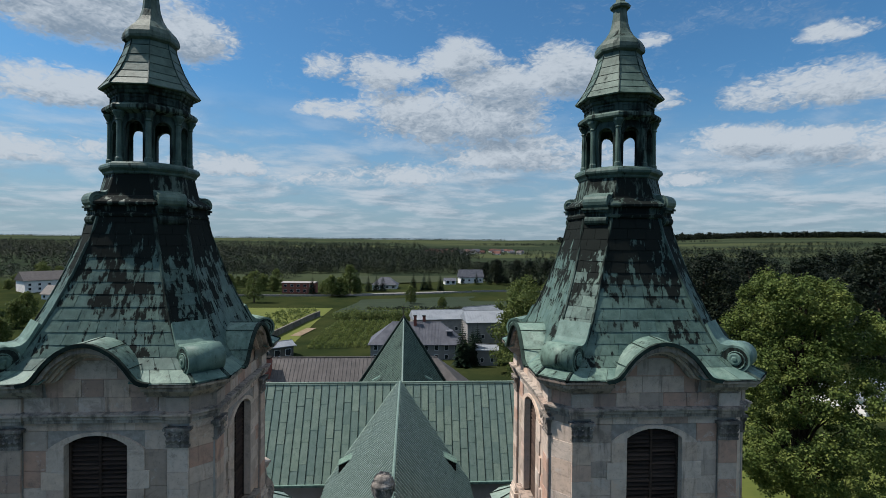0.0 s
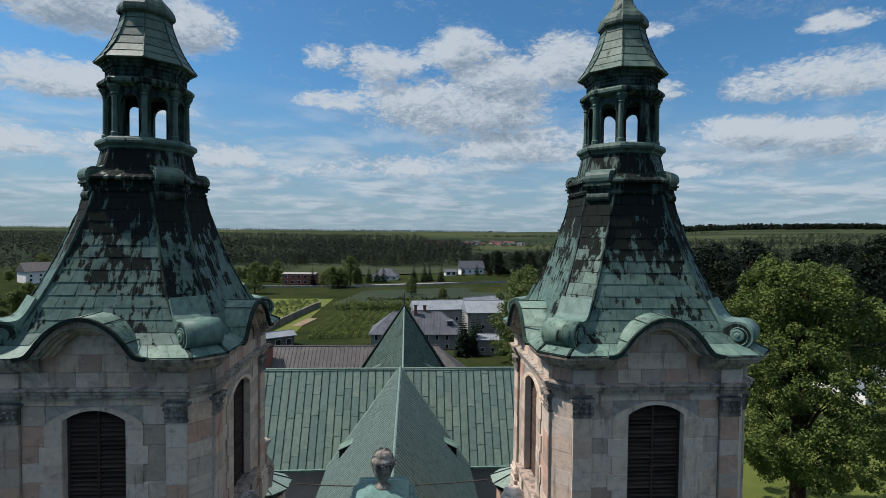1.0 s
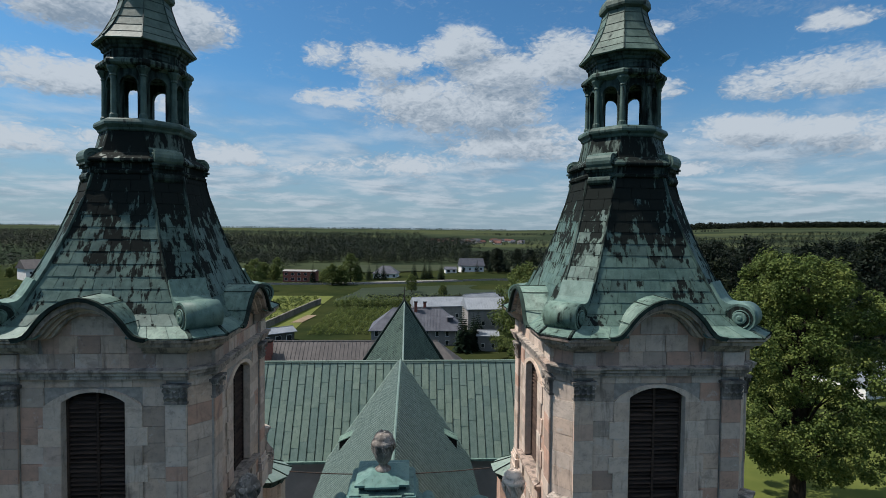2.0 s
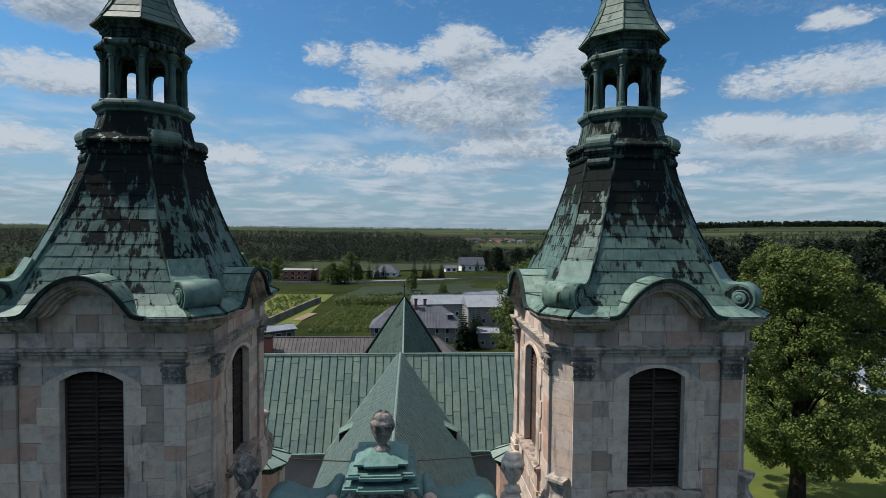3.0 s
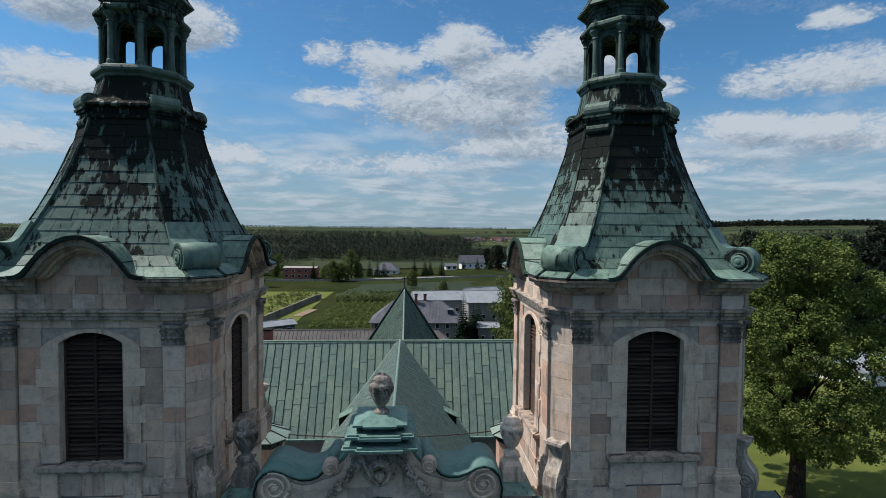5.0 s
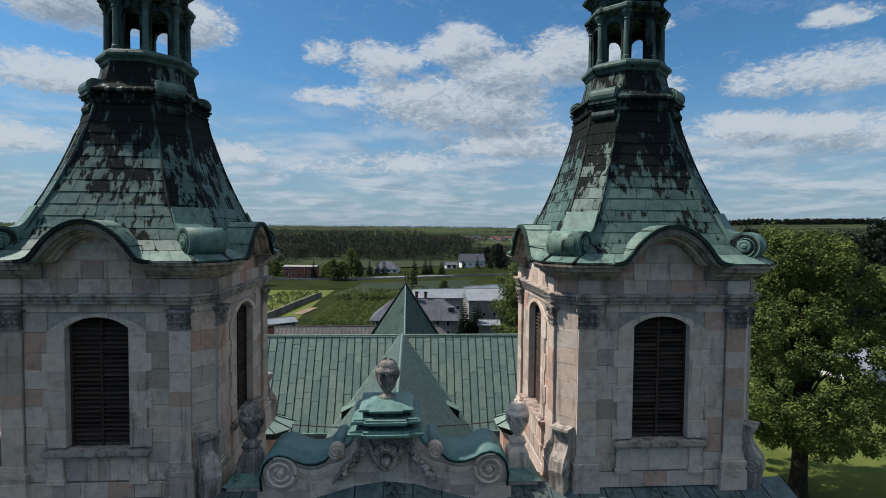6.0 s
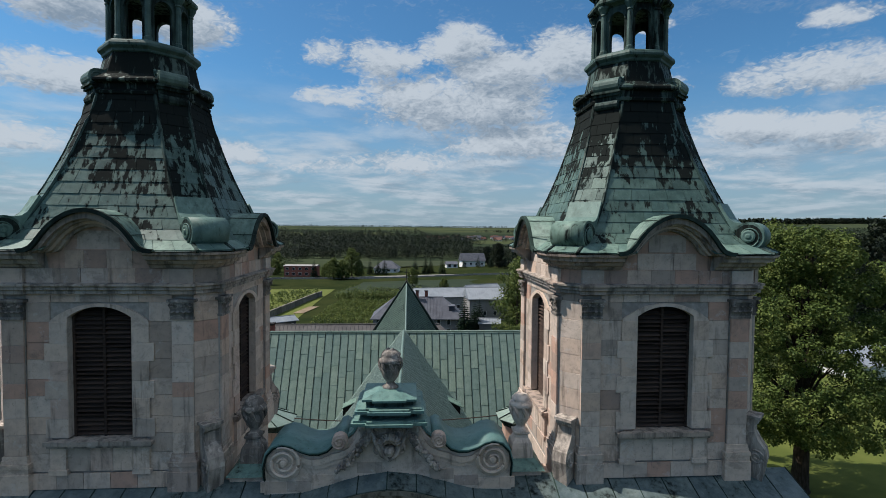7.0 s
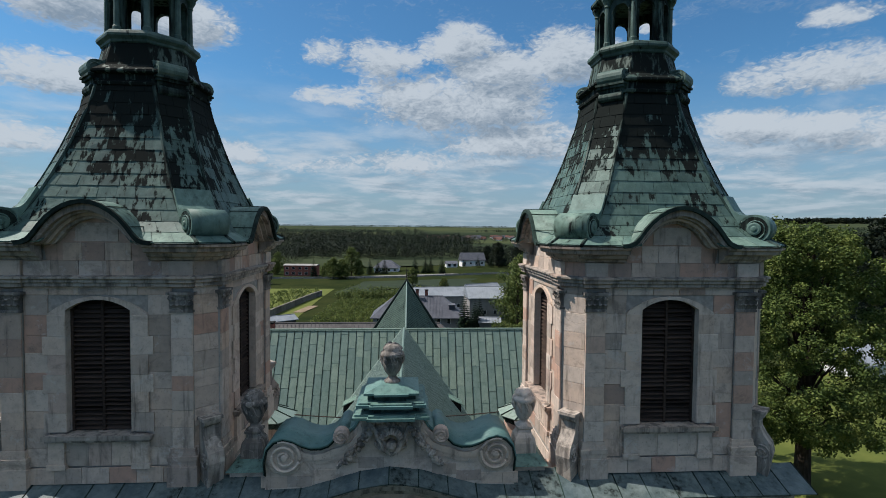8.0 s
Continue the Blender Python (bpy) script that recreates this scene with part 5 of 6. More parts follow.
    return body


church_body(church)


def stair_turret(s):
    """A low eight-sided stair roof behind the tower, its tip towards the nave."""
    t = thing("stair_turret", "low turret roof of pale green copper behind the tower", "turret", (s * 5.85, 9.0, 0), "turrets")
    bm = bmesh.new()
    loft(bm, [[(-s * 0.62, -0.45, z), (-s * 0.62, 0.45, z), (-s * 0.2, 0.8, z), (s * 0.8, 0.8, z), (s * 0.8, -0.8, z), (-s * 0.2, -0.8, z)] for z in (0, 15.75)])
    part("turret_wall", bm, M_STONE, t)
    k, Z = -s * 0.80, 16.05
    r0 = [(k * -1.2, -1.05, Z), (k * 0.45, -1.05, Z), (k * 1.15, -0.45, Z), (k * 1.15, 0.45, Z), (k * 0.45, 1.05, Z), (k * -1.2, 1.05, Z)]
    # dark copper here paints the shaded soffit below the turret eave
    bm = bmesh.new()
    loft(bm, [[(x * 0.72, y * 0.75, Z - 0.40) for x, y, z in r0], [(x * 0.80, y * 0.82, Z - 0.28) for x, y, z in r0], [(x * 0.84, y * 0.86, Z - 0.22) for x, y, z in r0], [(x * 0.98, y * 0.98, Z - 0.06) for x, y, z in r0]])
    part("turret_cornice", bm, M_LANTERN, t, "moulded cornice coloured dark for its shaded soffit")
    bm = bmesh.new()
    apex = [(k * -1.2 + (x + k * 1.2) * 0.20, y * 0.25, Z + 0.62) for x, y, z in r0]
    loft(bm, [[(x * 0.98, y * 0.98, Z - 0.06) for x, y, z in r0], [(x * 1.03, y * 1.03, Z) for x, y, z in r0], apex])
    roof = part("turret_roof", bm, M_FINE, t)
    for p, q in zip(r0[1:5], apex[1:5]):
        bm = bmesh.new()
        tube(bm, [(p[0] * 1.03, p[1] * 1.03, Z + 0.02), (q[0], q[1], q[2] + 0.02)], 0.028, 5)
        part("seam", bm, M_SEAM, roof)


stair_turret(-1)
stair_turret(1)
bm = bmesh.new()
tube(bm, [(-4.95 + 9.85 * i / 20, 9.0, 16.06 - 0.24 * (1 - ((i - 10) / 10) ** 2)) for i in range(21)], 0.026, 6)
tagged(part("cable", bm, M_IRON), "dark sagging cable slung between the two turrets", "cable")


# ---- houses behind the church ----
def house(name, label, at, yaw, size, eave, ridge, roof_mat, wall_mat, hip=0.0, rows=((1.0, 6, 0.9, 1.2),), overhang=0.5, seams=0, category="house", along=True):
    """A house: walls with window openings, a gabled or hipped roof with overhang. rows: sill height, count, width, height."""
    h = thing(name, label, category, at, "houses")
    h.matrix_world = Matrix.Translation(at) @ turn_z(yaw)
    w, d = size[0] / 2, size[1] / 2
    bm = bmesh.new()
    box(bm, -w, w, -d, d, -2, eave)
    if not hip:
        for s in (-1, 1):
            loft(bm, [[(s * w, -d, eave), (s * w, d, eave), (s * w, 0, ridge)], [(s * (w - 0.3), -d, eave), (s * (w - 0.3), d, eave), (s * (w - 0.3), 0, ridge)]])
    part("wall", bm, wall_mat, h)
    bm = bmesh.new()
    o = overhang
    zo = eave - o * (ridge - eave) / d
    rl = w + o - (hip if hip else 0)
    top = [(-w - o, -d - o, zo), (w + o, -d - o, zo), (w + o, d + o, zo), (-w - o, d + o, zo)]
    rg = [(-rl, -0.01, ridge), (rl, -0.01, ridge), (rl, 0.01, ridge), (-rl, 0.01, ridge)]
    loft(bm, [[(x, y, z - 0.18) for x, y, z in top], top, rg])
    roof = part("roof", bm, roof_mat, h)
    if seams:
        bm = bmesh.new()
        for i in range(1, seams):
            x = -rl + 2 * rl * i / seams
            xe = (w + o) * x / rl if hip else x
            for s in (-1, 1):
                tube(bm, [(x if hip < 3 else x, s * (d + o), zo + 0.03), (x, 0, ridge + 0.03)], 0.05, 4)
        tube(bm, [(-rl, 0, ridge + 0.05), (rl, 0, ridge + 0.05)], 0.12, 5)
        part("roof_seam", bm, roof_mat, roof)["kind"] = "stuff"
    for z, n, ww, hh in rows:
        for i in range(n):
            x = -w + 2 * w * (i + 0.5) / n
            win = bmesh.new()
            box(win, x - ww / 2, x + ww / 2, -d - 0.05, -d + 0.02, z, z + hh)
            wo = part("window", win, M_WHITE if wall_mat is not M_WHITE else M_DARKROOF, h)
            pane = bmesh.new()
            box(pane, x - ww / 2 + 0.09, x + ww / 2 - 0.09, -d - 0.08, -d - 0.04, z + 0.09, z + hh - 0.09)
            part("pane", pane, M_GLASS, wo)
    return h


def chimney(at, size, mat, label):
    c = thing("chimney", label, "chimney", at, "chimneys")
    bm = bmesh.new()
    w, h = size
    box(bm, -w, w, -w, w, -1.5, h)
    part("shaft", bm, mat, c)
    bm = bmesh.new()
    box(bm, -w - 0.12, w + 0.12, -w - 0.12, w + 0.12, h, h + 0.2)
    part("cap", bm, M_DARK, c)


gz = ground_z
house("monastery_wing", "long low monastery wing with a grey sheet metal roof", (-14, 71, 0), 0, (51, 13), 3.4, 8.9, M_GREYROOF, M_PLASTER, 6.5, ((0.9, 12, 1.1, 1.7),), 0.6, 60, "building")
chimney((-22.3, 68.5, 7.4), (0.75, 2.0), M_REDBRICK, "red brick chimney on the grey metal roof")
hm = house("parish_house", "two-storey grey house with a hipped blue-grey tin roof", (2.9, 124, gz(3, 124)), -1, (24, 11), 4.9, 9.4, M_BLUEROOF, M_PLASTER, 6, ((2.7, 9, 1.0, 1.5), (0.4, 9, 1.0, 1.3)), 0.7, 34)
for x in (-4.2, 8.9):
    bm = bmesh.new()
    box(bm, -0.75, 0.75, -3.9, -1.2, 5.9, 7.4, Matrix.Translation((x, 0, 0)))
    dm = part("dormer", bm, M_DARKROOF, hm, "small dark dormer")
    bm = bmesh.new()
    box(bm, -0.95, 0.95, -4.1, -1.0, 7.4, 7.55, Matrix.Translation((x, 0, 0)))
    part("dormer_roof", bm, M_BLUEROOF, dm)
for x, y, hgt in ((2.5, 123.2, 2.0), (5.0, 124.3, 1.8)):
    chimney((x, y, 6.2), (0.4, hgt), M_REDBRICK, "small brick chimney on the tin roof")
house("barn", "grey barn with a pale tin roof", (25.5, 150, gz(25, 150)), 3, (13, 12), 7.0, 9.8, M_PALEROOF, M_PLASTER, 0, ((1.6, 4, 1.1, 1.4),), 0.5, 16, "barn")
house("storehouse", "long low storehouse with a light blue tin roof", (12.0, 168, gz(12, 168)), 8, (20, 10), 5.6, 8.0, M_PALEROOF, M_PLASTER, 0, ((1.2, 6, 1.2, 1.4),), 0.5, 24, "shed")
house("outbuilding", "outbuilding with bright tin roof beyond the barn", (27, 172, gz(27, 172)), 30, (14, 9), 6.0, 9.0, M_PALEROOF, M_PLASTER, 0, ((1.2, 3, 1.1, 1.3),), 0.5, 14, "shed")
house("garden_shed", "small plastered shed with a tin lean-to roof", (20.6, 112, gz(20, 112)), -6, (5, 4.5), 4.2, 5.0, M_PALEROOF, M_PLASTER, 0, ((1.0, 2, 0.9, 1.1),), 0.4, 8, "shed")
house("open_shed", "open timber shed with a pale lean-to roof", (-35.5, 124, gz(-35, 124)), 35, (9, 5), 3.2, 4.0, M_PALEROOF, M_WALLGREY, 0, ((0.4, 3, 1.6, 1.8),), 0.6, 10, "shed")
house("brick_house", "unfinished red brick house with flat pale roof", (-78.5, 362, -10.3), -3, (23, 11), 8.0, 8.7, M_PLASTER, M_REDBRICK, 0, ((5.0, 5, 2.2, 1.7), (1.2, 5, 2.4, 2.0)), 0.6, 0)
house("white_house", "white house with a dark blue tiled roof", (52, 408, gz(52, 408)), 8, (19, 11), 5.2, 10.6, M_DARKROOF, M_WHITE, 0, ((1.2, 4, 1.6, 1.6),), 0.8, 0)
house("bungalow", "grey bungalow with a hipped dark roof", (-18, 394, gz(-18, 394)), -6, (19, 13), 4.2, 9.4, M_DARKROOF, M_WHITE, 7, ((1.2, 4, 1.8, 1.5),), 0.8, 0)
house("garage", "small garage with a blue tin roof beside the white house", (34, 400, gz(34, 400)), 8, (9, 7), 3.0, 4.8, M_BLUEROOF, M_WHITE, 0, ((0.4, 2, 2.4, 2.1),), 0.5, 0, "garage")
house("farmhouse", "white farmhouse with a grey tin roof among trees", (-240, 338, gz(-240, 338)), 52, (26, 16), 7.5, 12.5, M_GREYROOF, M_WHITE, 0, ((3.6, 5, 1.4, 1.5), (0.8, 5, 1.4, 1.5)), 0.8, 0)
house("cottage", "grey-roofed cottage near the farmhouse", (-205, 300, gz(-205, 300)), -10, (16, 10), 3.6, 8.0, M_GREYROOF, M_WHITE, 0, ((1.0, 4, 1.3, 1.4),), 0.7, 0)
house("white_annex", "low white building beyond the lime tree", (86, 72, gz(86, 72)), 15, (20, 10), 3.2, 5.0, M_PALEROOF, M_WHITE, 0, ((1.0, 6, 1.0, 1.3),), 0.5, 0)
# the distant village
rv = random.Random(5)
for i in range(52):
    x = 60 + 260 * (i + rv.uniform(-0.4, 0.4)) / 52
    y = 1420 + rv.uniform(-160, 240)
    house("village_house", "distant village house with tiled roof", (x, y, gz(x, y)), rv.uniform(-40, 40), (rv.uniform(11, 17), 9), 4.2, 9.0,
          rv.choice((M_REDROOF, M_REDROOF, M_DARKROOF, M_GREYROOF)), rv.choice((M_WHITE, M_PLASTER)), 0, ((1.0, 2, 1.6, 1.6),), 0.7, 0)


# ---- trees ----
def leaf_blades(centres, radii, leaf, per, seed, up=0.5):
    """Blades scattered through clumps: arrays of vertices and faces. leaf: one size, or a size for each clump."""
    g = np.random.RandomState(seed)
    c = np.repeat(np.asarray(centres, float), per, 0)
    r = np.repeat(np.asarray(radii, float), per)
    n = len(c)
    d = g.normal(size=(n, 3)) * (1, 1, 0.8)
    d /= np.linalg.norm(d, axis=1)[:, None]
    p = c + d * (r * g.random_sample(n) ** 0.42)[:, None]
    nm = d * 0.6 + g.normal(scale=0.6, size=(n, 3)) + (0, 0, up)
    nm /= np.linalg.norm(nm, axis=1)[:, None]
    u = np.cross(nm, g.normal(size=(n, 3)))
    u /= np.linalg.norm(u, axis=1)[:, None]
    v = np.cross(nm, u)
    size = np.repeat(leaf, per) if np.ndim(leaf) else np.full(n, leaf)
    a, b = (size * g.uniform(0.8, 1.3, n))[:, None], (size * g.uniform(0.55, 0.85, n))[:, None]
    vs = np.stack([p - u * a, p - v * b, p + u * a, p + v * b], 1).reshape(-1, 3)
    fs = np.arange(4 * n).reshape(-1, 4)
    return vs.tolist(), fs.tolist()


def leaf_cloud(clumps, leaf, per, rng):
    return leaf_blades([q[0] for q in clumps], [q[1] for q in clumps], leaf, per, rng.randrange(10 ** 6))


def mesh_part(name, vs, fs, mat, parent):
    me = bpy.data.meshes.new(name)
    me.from_pydata([tuple(v) for v in vs], [], fs)
    me.materials.append(mat)
    ob = new(name, me)
    ob.parent = parent
    return ob


def broadleaf(label, at, height, radius, trunk_h, seed, clumps=60, per=40, leaf=0.35, mat=None, name="tree", low=0.25, squash=1.0):
    """Tapered trunk, forking limbs and a crown of leaf clumps with gaps."""
    rng = random.Random(seed)
    t = thing(name, label, "tree", at, "trees")
    bm = bmesh.new()
    r0 = 0.022 * height
    tube(bm, [(0, 0, -0.4), (0, 0, 0.3), (0.1, 0.0, trunk_h * 0.6), (-0.1, 0.1, trunk_h), (0.1, 0, height * 0.62), (0, 0, height * 0.86)],
         [r0 * 1.5, r0 * 1.15, r0, r0 * 0.85, r0 * 0.4, r0 * 0.1], 9)
    cc = []
    ch = height * (1 - low)
    for i in range(clumps):
        a = i * 2.39996 + rng.uniform(-0.3, 0.3)
        f = (i + 0.5) / clumps
        z = height * low + ch * f
        env = math.sin(math.pi * min(1.0, (0.16 + 0.84 * f) ** 0.85)) ** 0.55 if f < 0.98 else 0.2
        rr = radius * env * (rng.uniform(0.55, 1.05) if i % 3 else rng.uniform(0.1, 0.6)) * squash
        cc.append(((rr * math.cos(a), rr * math.sin(a), z + rng.uniform(-0.04, 0.04) * height), radius * rng.uniform(0.20, 0.32)))
    for (x, y, z), r in cc[::3]:
        zb = max(trunk_h * 0.75, z * 0.62)
        p0, p1 = Vector((0, 0, zb)), Vector((x, y, z)) * 0.96
        mid = p0.lerp(p1, 0.5) + Vector((0, 0, 0.05 * height))
        rb = r0 * 0.30
        tube(bm, [p0, mid, p1], [rb, rb * 0.6, rb * 0.2], 5)
    part("trunk", bm, M_BARK, t)
    vs, fs = leaf_cloud(cc, leaf, per, rng)
    mesh_part("crown", vs, fs, mat or M_LEAF_MID, t)
    return t


def fir(label, at, height, radius, seed):
    rng = random.Random(seed)
    t = thing("fir_tree", label, "tree", at, "fir trees")
    bm = bmesh.new()
    tube(bm, [(0, 0, -0.4), (0, 0, height * 0.5), (0, 0, height)], [0.02 * height, 0.012 * height, 0.01], 6)
    part("trunk", bm, M_BARK, t)
    vs, fs = [], []
    tiers = 22
    for i in range(tiers):
        f = i / (tiers - 1)
        z, r = height * (0.08 + 0.92 * f), radius * (1 - f) ** 0.9 + 0.12
        for k in range(11):
            a = k * 0.571 + i * 0.9 + rng.uniform(-0.2, 0.2)
            rr = r * rng.uniform(0.7, 1.1)
            d, s = Vector((math.cos(a), math.sin(a), 0)), Vector((-math.sin(a), math.cos(a), 0))
            p = Vector((0, 0, z))
            tip = p + d * rr + Vector((0, 0, -0.22 * rr))
            w = s * rr * 0.22
            j = len(vs)
            vs += [p, p + d * rr * 0.6 - w + Vector((0, 0, -0.05 * rr)), tip, p + d * rr * 0.6 + w + Vector((0, 0, -0.05 * rr))]
            fs.append((j, j + 1, j + 2, j + 3))
    mesh_part("crown", vs, fs, M_FIR, t)
    return t


# the big lime tree beside the church
def lime_tree():
    rng = random.Random(11)
    t = thing("lime_tree", "large old lime tree in full bright green leaf", "tree", (38.6, 31.0, ground_z(38.6, 31)), "trees")
    H = 25.6
    bm = bmesh.new()
    tube(bm, [(0, 0, -0.5), (0, 0, 0.4), (0.1, 0, 2.5), (0.15, 0, 5.5), (0.0, 0.1, 9), (-0.2, 0, 14), (0.1, 0, 19), (0, 0, 23)], [1.15, 0.85, 0.70, 0.64, 0.52, 0.36, 0.2, 0.06], 12)
    cc = []
    for i in range(400):
        f = (i + 0.5) / 400
        a = i * 2.39996
        z = 4.9 + 20.4 * f
        env = 8.5 * min(1.0, (f * 5 + 0.35)) * (1 - max(0.0, f - 0.50) ** 2.0 * 2.4)
        lump = 0.84 + 0.46 * noise.noise(Vector((math.cos(a) * 1.4, math.sin(a) * 1.4, z * 0.22)))
        rr = max(0.4, env) * lump * (rng.uniform(0.78, 1.03) if i % 4 else rng.uniform(0.15, 0.7))
        cc.append(((rr * math.cos(a), rr * math.sin(a), z + rng.uniform(-0.5, 0.5)), rng.uniform(0.6, 1.25)))
    for (x, y, z), r in cc[::4]:
        zb = max(4.6, z * 0.6)
        p0, p1 = Vector((0.05, 0, zb)), Vector((x, y, z))
        mid = p0.lerp(p1, 0.5) + Vector((0, 0, 0.7))
        tube(bm, [p0, mid, p1], [0.17, 0.10, 0.03], 5)
    part("trunk", bm, M_BARK, t)
    vs, fs = leaf_cloud(cc, 0.125, 270, rng)
    mesh_part("crown", vs, fs, M_LEAF, t)


lime_tree()
kinds = [broadleaf("leafy green broadleaf tree with a rounded crown", (P[0], P[1], ground_z(*P)), h, r, th, 20 + i, 60, 100, 0.27, M_LEAF_MID, low=lo)
         for i, (h, r, th, lo, P) in enumerate(((14, 5.2, 2.5, 0.14, (-140, 300)), (17, 5.6, 3.5, 0.16, (120, 190)), (11, 4.8, 2.0, 0.10, (-152, 262)), (19, 6.4, 4, 0.15, (140, 160))))]
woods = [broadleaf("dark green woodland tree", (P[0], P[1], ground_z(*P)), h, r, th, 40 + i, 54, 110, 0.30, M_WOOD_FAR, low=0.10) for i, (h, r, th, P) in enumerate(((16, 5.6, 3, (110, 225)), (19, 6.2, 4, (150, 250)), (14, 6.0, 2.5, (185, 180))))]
firs = [fir("dark green fir tree", (80, 432, ground_z(80, 432)), 13, 3.5, 61), fir("dark green fir tree", (90, 440, ground_z(90, 440)), 11, 3.1, 62)]


def plant(src, x, y, k=1.0, turn=0.0):
    c = copy_thing(src, Matrix.Translation((x, y, ground_z(x, y))) @ turn_z(turn))
    c.scale = (k, k, k)
    return c


rt = random.Random(77)
# trees at the foot of the church garden, between the towers and beside the barn
for x, y, k, s in ((25.5, 101, 0.95, 3), (30, 108, 1.0, 1), (35, 100, 1.0, 3), (33, 120, 1.1, 1), (40, 116, 1.05, 3), (46, 105, 1.0, 1), (44, 130, 1.1, 3), (52, 120, 1.0, 1),
                   (28, 88, 0.7, 0), (24.5, 92, 0.55, 2), (36, 138, 1.1, 3), (58, 140, 1.1, 1), (50, 150, 1.1, 3)):
    plant(kinds[s], x, y, k, rt.uniform(0, 360))
for x, y, k, s in ((14.0, 109, 0.92, 0), (16.8, 111, 0.90, 1), (18.4, 114, 0.8, 0)):
    plant(firs[s], x, y, k, rt.uniform(0, 360))
# beside the road with the brick house
for x, y, k, s in ((-93, 300, 1.0, 3), (-52, 335, 1.0, 0), (-46, 338, 1.15, 2), (-41, 350, 1.2, 1), (-58, 345, 0.9, 2), (-36, 352, 0.8, 0), (-100, 372, 1.0, 2), (-110, 380, 1.1, 2), (60, 205, 0.6, 2), (19, 262, 0.55, 2),
                   (2, 292, 0.75, 0), (-120, 330, 0.8, 2), (-128, 360, 0.9, 0), (-104, 395, 0.9, 1)):
    plant(kinds[s], x, y, k, rt.uniform(0, 360))
for x, y, k, s in ((-30, 372, 1.05, 0), (-24, 374, 1.2, 1), (-19, 372, 1.1, 0), (-38, 366, 0.9, 1), (4, 372, 1.15, 0), (12, 368, 1.3, 1), (16, 372, 1.0, 0), (24, 360, 1.25, 1), (55, 392, 0.8, 0), (66, 396, 0.9, 1),
                   (44, 396, 0.7, 1), (-68, 352, 1.1, 0)):
    plant(firs[s], x, y, k, rt.uniform(0, 360))
for i in range(26):
    x, y = 74 + 9 * (i % 9) + rt.uniform(-4, 4), 400 + 26 * (i // 9) + rt.uniform(-6, 6)
    plant(firs[i % 2] if i % 3 else woods[0], x, y, rt.uniform(1.0, 1.4), rt.uniform(0, 360))
for i in range(70):
    y = rt.uniform(95, 290)
    x = rt.uniform(0.60, 1.25) * (y + 16)
    if y < 120 and x < 95:
        continue
    plant((woods[1], woods[0], woods[1], woods[2])[i % 4], x, y, rt.uniform(1.15, 1.5), rt.uniform(0, 360))
for i in range(46):
    y = rt.uniform(150, 420)
    x = -rt.uniform(0.52, 0.92) * (y + 16)
    if -0.82 < x / (y + 16) < -0.60 and y < 342:
        continue
    plant((kinds + woods)[i % 7], x, y, rt.uniform(0.45, 0.85), rt.uniform(0, 360))
for x, y, k, s in ((-118, 140, 0.75, 2), (-128, 150, 0.85, 0), (-141, 178, 0.9, 2), (-110, 126, 0.5, 2), (-150, 196, 0.8, 0), (-262, 385, 0.9, 1), (-284, 400, 1.0, 3), (-238, 402, 0.9, 0), (-212, 384, 0.9, 1),
                   (-300, 372, 0.9, 0), (-272, 350, 0.6, 2), (-206, 352, 0.6, 2), (-196, 330, 0.5, 0)):
    plant(kinds[s], x, y, k, rt.uniform(0, 360))
# wood behind the lime tree and round the farmhouse
for i in range(46):
    x, y = rt.uniform(95, 300), rt.uniform(120, 300)
    plant(woods[i % 3], x, y, rt.uniform(1.1, 1.4), rt.uniform(0, 360))
for i in range(44):
    x, y = rt.uniform(-330, -130), rt.uniform(215, 420)
    if -0.82 < x / (y + 16) < -0.56 and y < 342:
        continue
    plant((kinds + woods)[i % 7], x, y, rt.uniform(0.5, 0.9), rt.uniform(0, 360))


def bushes(name, label, places, mat, seed, size=(0.7, 1.6), per=34, leaf=0.22):
    """Many low bushes as one mass of leaves."""
    rng = random.Random(seed)
    cl = []
    for x, y in places:
        r = rng.uniform(*size)
        cl.append(((x, y, ground_z(x, y) + r * 0.7), r))
    vs, fs = leaf_cloud(cl, leaf, per, rng)
    me = bpy.data.meshes.new(name)
    me.from_pydata([tuple(v) for v in vs], [], fs)
    me.materials.append(mat)
    tagged(new(name, me), label, "bushes", kind="stuff")


# orchard rows, hedges and rough edges of the garden
pl = []
for row in range(9):
    for k in range(20):
        pl.append((-28.5 + row * 2.7 + k * 0.1 + rt.uniform(-0.4, 0.4), 136 + k * 3.0 + rt.uniform(-0.8, 0.8)))
bushes("orchard_bushes", "rows of leafy fruit bushes in the garden", pl, M_ORCHARD, 3, (0.8, 1.5), 70, 0.20)
bushes("garden_hedge", "uneven hedge of shrubs along the garden's end", [(-30 + 0.9 * i + rt.uniform(-1, 1), 206 + rt.uniform(-5, 5)) for i in range(72)], M_LEAF_MID, 4, (1.8, 3.8), 95, 0.36)
bushes("wild_scrub", "pale rough scrub along the old wall", [(rt.uniform(-62, -44), rt.uniform(150, 250)) for i in range(120)], M_LEAF_MID, 6, (0.7, 1.7), 40, 0.26)
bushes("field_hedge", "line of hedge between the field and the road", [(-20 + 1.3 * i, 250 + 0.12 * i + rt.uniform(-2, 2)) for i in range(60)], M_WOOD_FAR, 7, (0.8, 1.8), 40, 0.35)


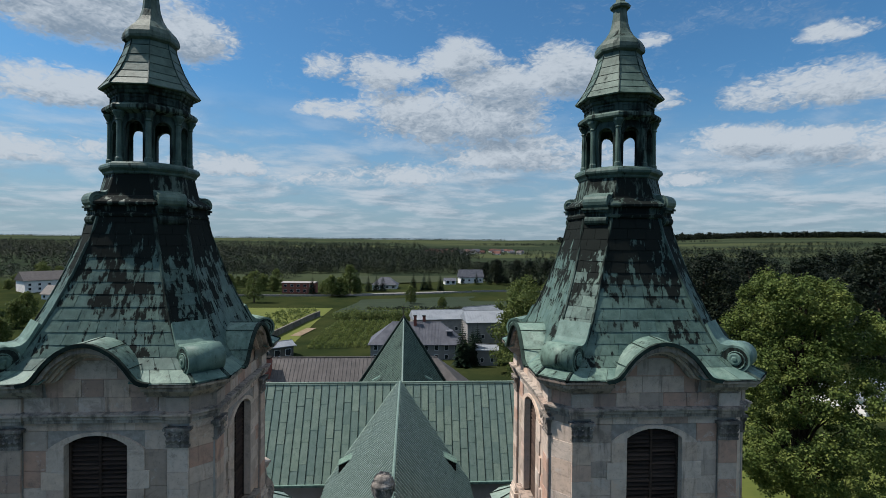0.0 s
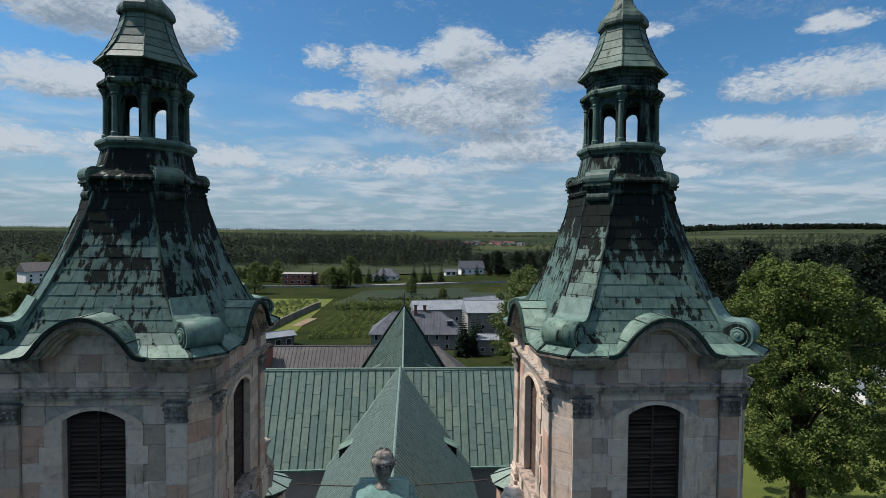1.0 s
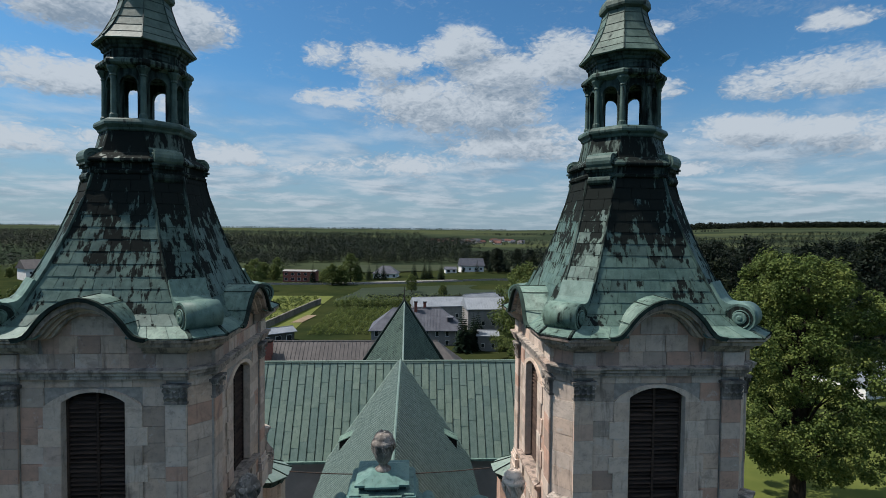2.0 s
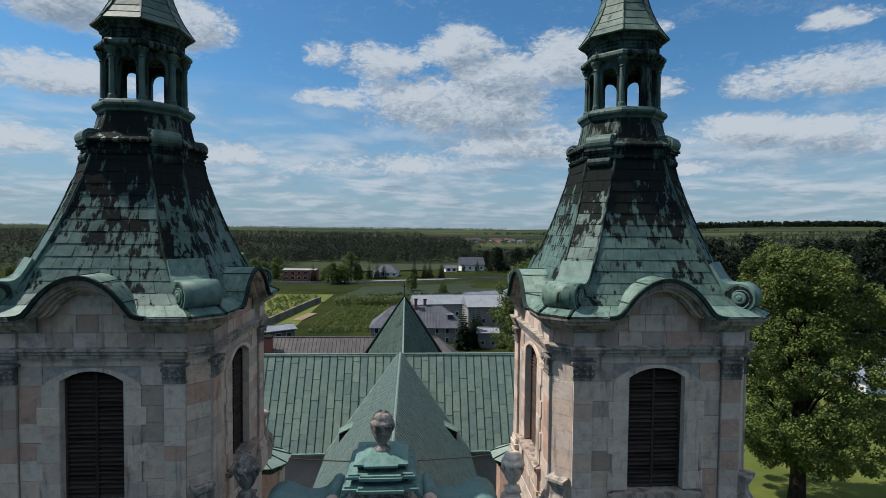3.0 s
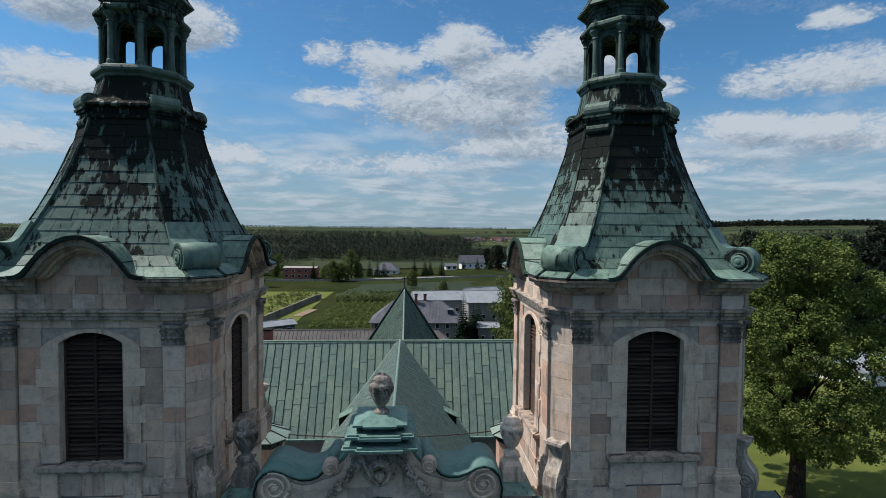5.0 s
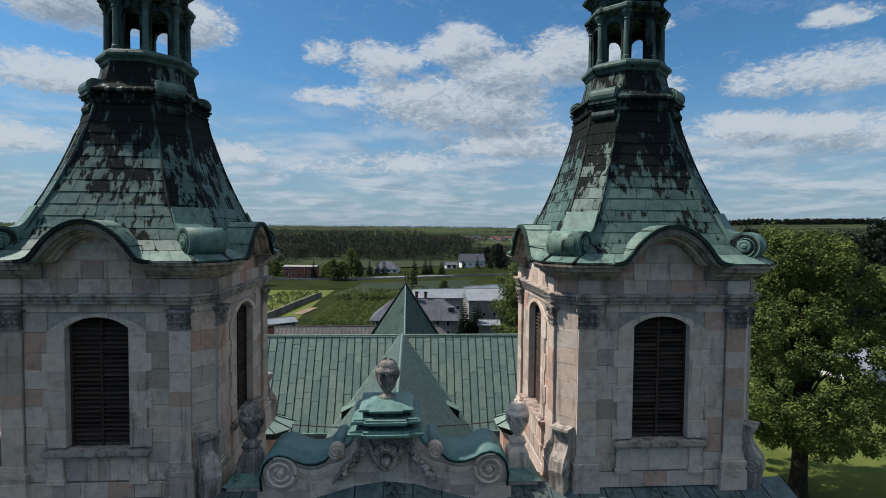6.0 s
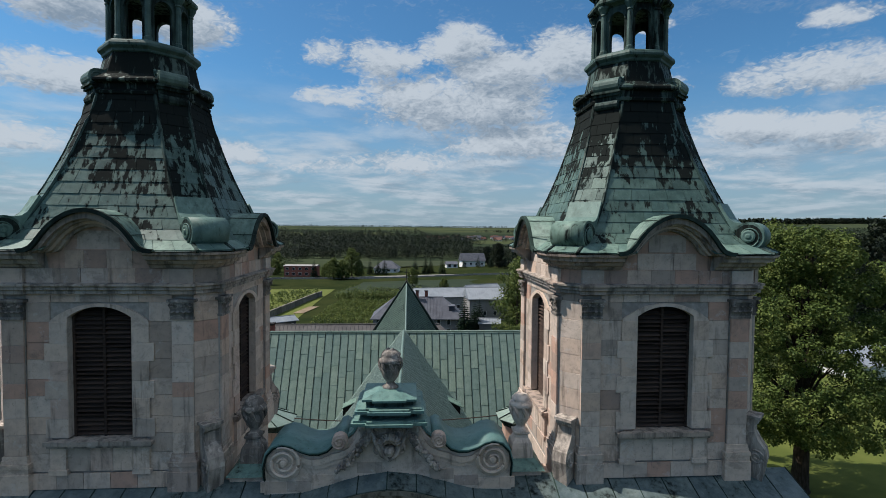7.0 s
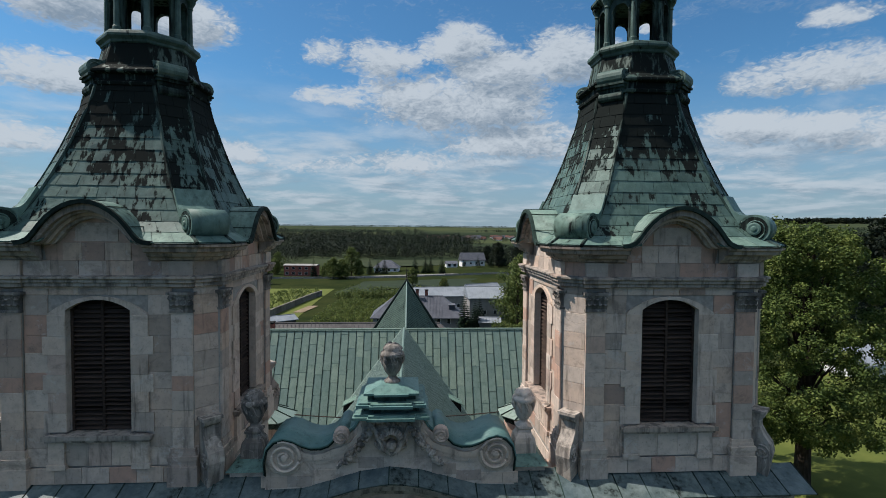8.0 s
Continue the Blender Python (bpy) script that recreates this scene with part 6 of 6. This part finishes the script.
def forest(name, label, areas, seed, hgt=(13, 20), per=30, leaf=0.050):
    """Far woods: many small uneven crowns in one mesh."""
    rng = random.Random(seed)
    cs, rs, ls = [], [], []
    for x0, x1, y0, y1, n in areas:
        for _ in range(n):
            x, y = rng.uniform(x0, x1), rng.uniform(y0, y1)
            h = rng.uniform(*hgt) * (0.75 + 0.5 * abs(noise.noise(Vector((x / 60, y / 60, 0)))))
            z = ground_z(x, y)
            for f, q in ((0.28, 0.30), (0.56, 0.29), (0.82, 0.19)):
                cs.append((x + rng.uniform(-0.1, 0.1) * h, y + rng.uniform(-0.1, 0.1) * h, z + h * f))
                rs.append(h * q * rng.uniform(0.8, 1.15))
                ls.append(h * leaf)
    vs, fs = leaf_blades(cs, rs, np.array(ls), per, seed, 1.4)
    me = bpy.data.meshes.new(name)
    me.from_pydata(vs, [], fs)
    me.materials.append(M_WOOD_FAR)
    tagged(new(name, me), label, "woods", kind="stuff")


forest("tree_belt", "dense dark belt of trees beyond the road", [(-330, 190, 575, 640, 620), (-420, -120, 480, 600, 240)], 1, (14, 20))
forest("woodland", "broad dark woodland in the valley", [(-1100, -120, 680, 1500, 1900), (-150, 90, 660, 900, 320), (-250, 150, 900, 1350, 460), (-1700, 60, 1500, 2300, 1500)], 2, (14, 24), 22, 0.060)
forest("east_wood", "dark wood on the rising ground", [(330, 900, 330, 700, 620), (200, 520, 480, 900, 420), (500, 1300, 700, 1000, 420), (620, 2300, 1050, 1500, 900), (1300, 2600, 1750, 1900, 350)], 3, (13, 19))
forest("village_trees", "garden trees round the distant village", [(30, 420, 1260, 1720, 170), (200, 620, 1180, 1250, 110)], 8, (7, 12))
forest("horizon_wood", "thin forest line on the horizon", [(-4000, 800, 4150, 4350, 1500), (300, 1500, 2300, 2360, 200), (-3000, -1000, 2200, 2400, 300)], 9, (9, 16), 8, 0.15)
forest("hill_wood", "dark forest along the crest of the eastern hill", [(850, 4600, 2760, 2900, 2600)], 12, (28, 40), 10, 0.14)

# ---- ground details ----
M_FIELD = plain("young_crop", (0.021, 0.031, 0.019), (0.030, 0.041, 0.023), 0.95, 0.05, 0, 0.4)
M_FIELD2 = plain("ripening_crop", (0.026, 0.034, 0.018), (0.036, 0.044, 0.022), 0.95, 0.04, 0, 0.4)
M_LAWN = plain("mown_lawn", (0.066, 0.084, 0.020), (0.098, 0.112, 0.028), 0.95, 0.25, 0, 0.6)
M_DIRT = plain("bare_earth", (0.16, 0.12, 0.08), (0.22, 0.17, 0.12), 0.95, 0.4)
patch("crop_field", [((-36, 236), (-30, 318)), ((20, 228), (36, 330)), ((110, 225), (120, 345))], M_FIELD, "wide dull green crop field behind the gardens", "field", 0.15)
patch("upper_field", [((-60, 440), (-60, 545)), ((60, 440), (70, 550)), ((200, 430), (230, 560))], M_FIELD2, "pale green field below the wood", "field", 0.25)
patch("road", [((-150, 338), (-150, 344)), ((-60, 342), (-60, 348)), ((30, 350), (30, 356)), ((130, 368), (130, 374))], M_ASPHALT, "narrow grey country road past the houses", "road", 0.3)
patch("path", [((22, 26), (24, 23)), ((36, 25), (38, 21.5)), ((60, 33), (63, 29)), ((110, 62), (114, 58))], M_ASPHALT, "pale asphalt path beside the lime tree", "path", 0.05)
patch("lawn", [((14, -10), (14, 70)), ((60, -10), (60, 75)), ((110, 0), (110, 78))], M_LAWN, "bright mown lawn round the lime tree", "lawn", 0.02)
patch("meadow_strip", [((-60, 128), (-110, 262)), ((-34, 128), (-40, 262))], M_LAWN, "bright meadow behind the monastery wing", "meadow", 0.12)
patch("dirt_heap", [((-39, 158), (-37, 176)), ((-35.5, 158), (-33.5, 176))], M_DIRT, "strip of rubble and bare earth along the wall", "rubble", 0.25)


def garden_wall():
    w = thing("garden_wall", "long old grey garden wall with a coping", "wall", (-40, 130, 0))
    for i in range(16):
        y0 = 134 + i * 5.2
        x0 = -45 + i * 0.35
        z = ground_z(x0, y0)
        bm = bmesh.new()
        box(bm, -0.25, 0.25, 0.02, 5.18, -1, 2.1)
        box(bm, -0.34, 0.34, 0.0, 5.2, 2.1, 2.28)
        ob = part("wall_bay", bm, M_WALLGREY, w)
        ob.matrix_basis = Matrix.Translation((x0 + 40, y0 - 130, z)) @ turn_z(-3.8)


garden_wall()


def road_fence():
    f = thing("road_fence", "pale low wall and fence along the country road", "fence", (0, 336, -10))
    for i in range(40):
        x = -150 + i * 7
        y = float(np.interp(x, [-150, -60, 30, 130], [335, 339, 347, 365]))
        bm = bmesh.new()
        box(bm, x, x + 6.7, y - 336, y - 335.8, ground_z(x, y) + 10 - 0.3, ground_z(x, y) + 10 + 1.3)
        part("fence_panel", bm, M_PLASTER, f)


road_fence()
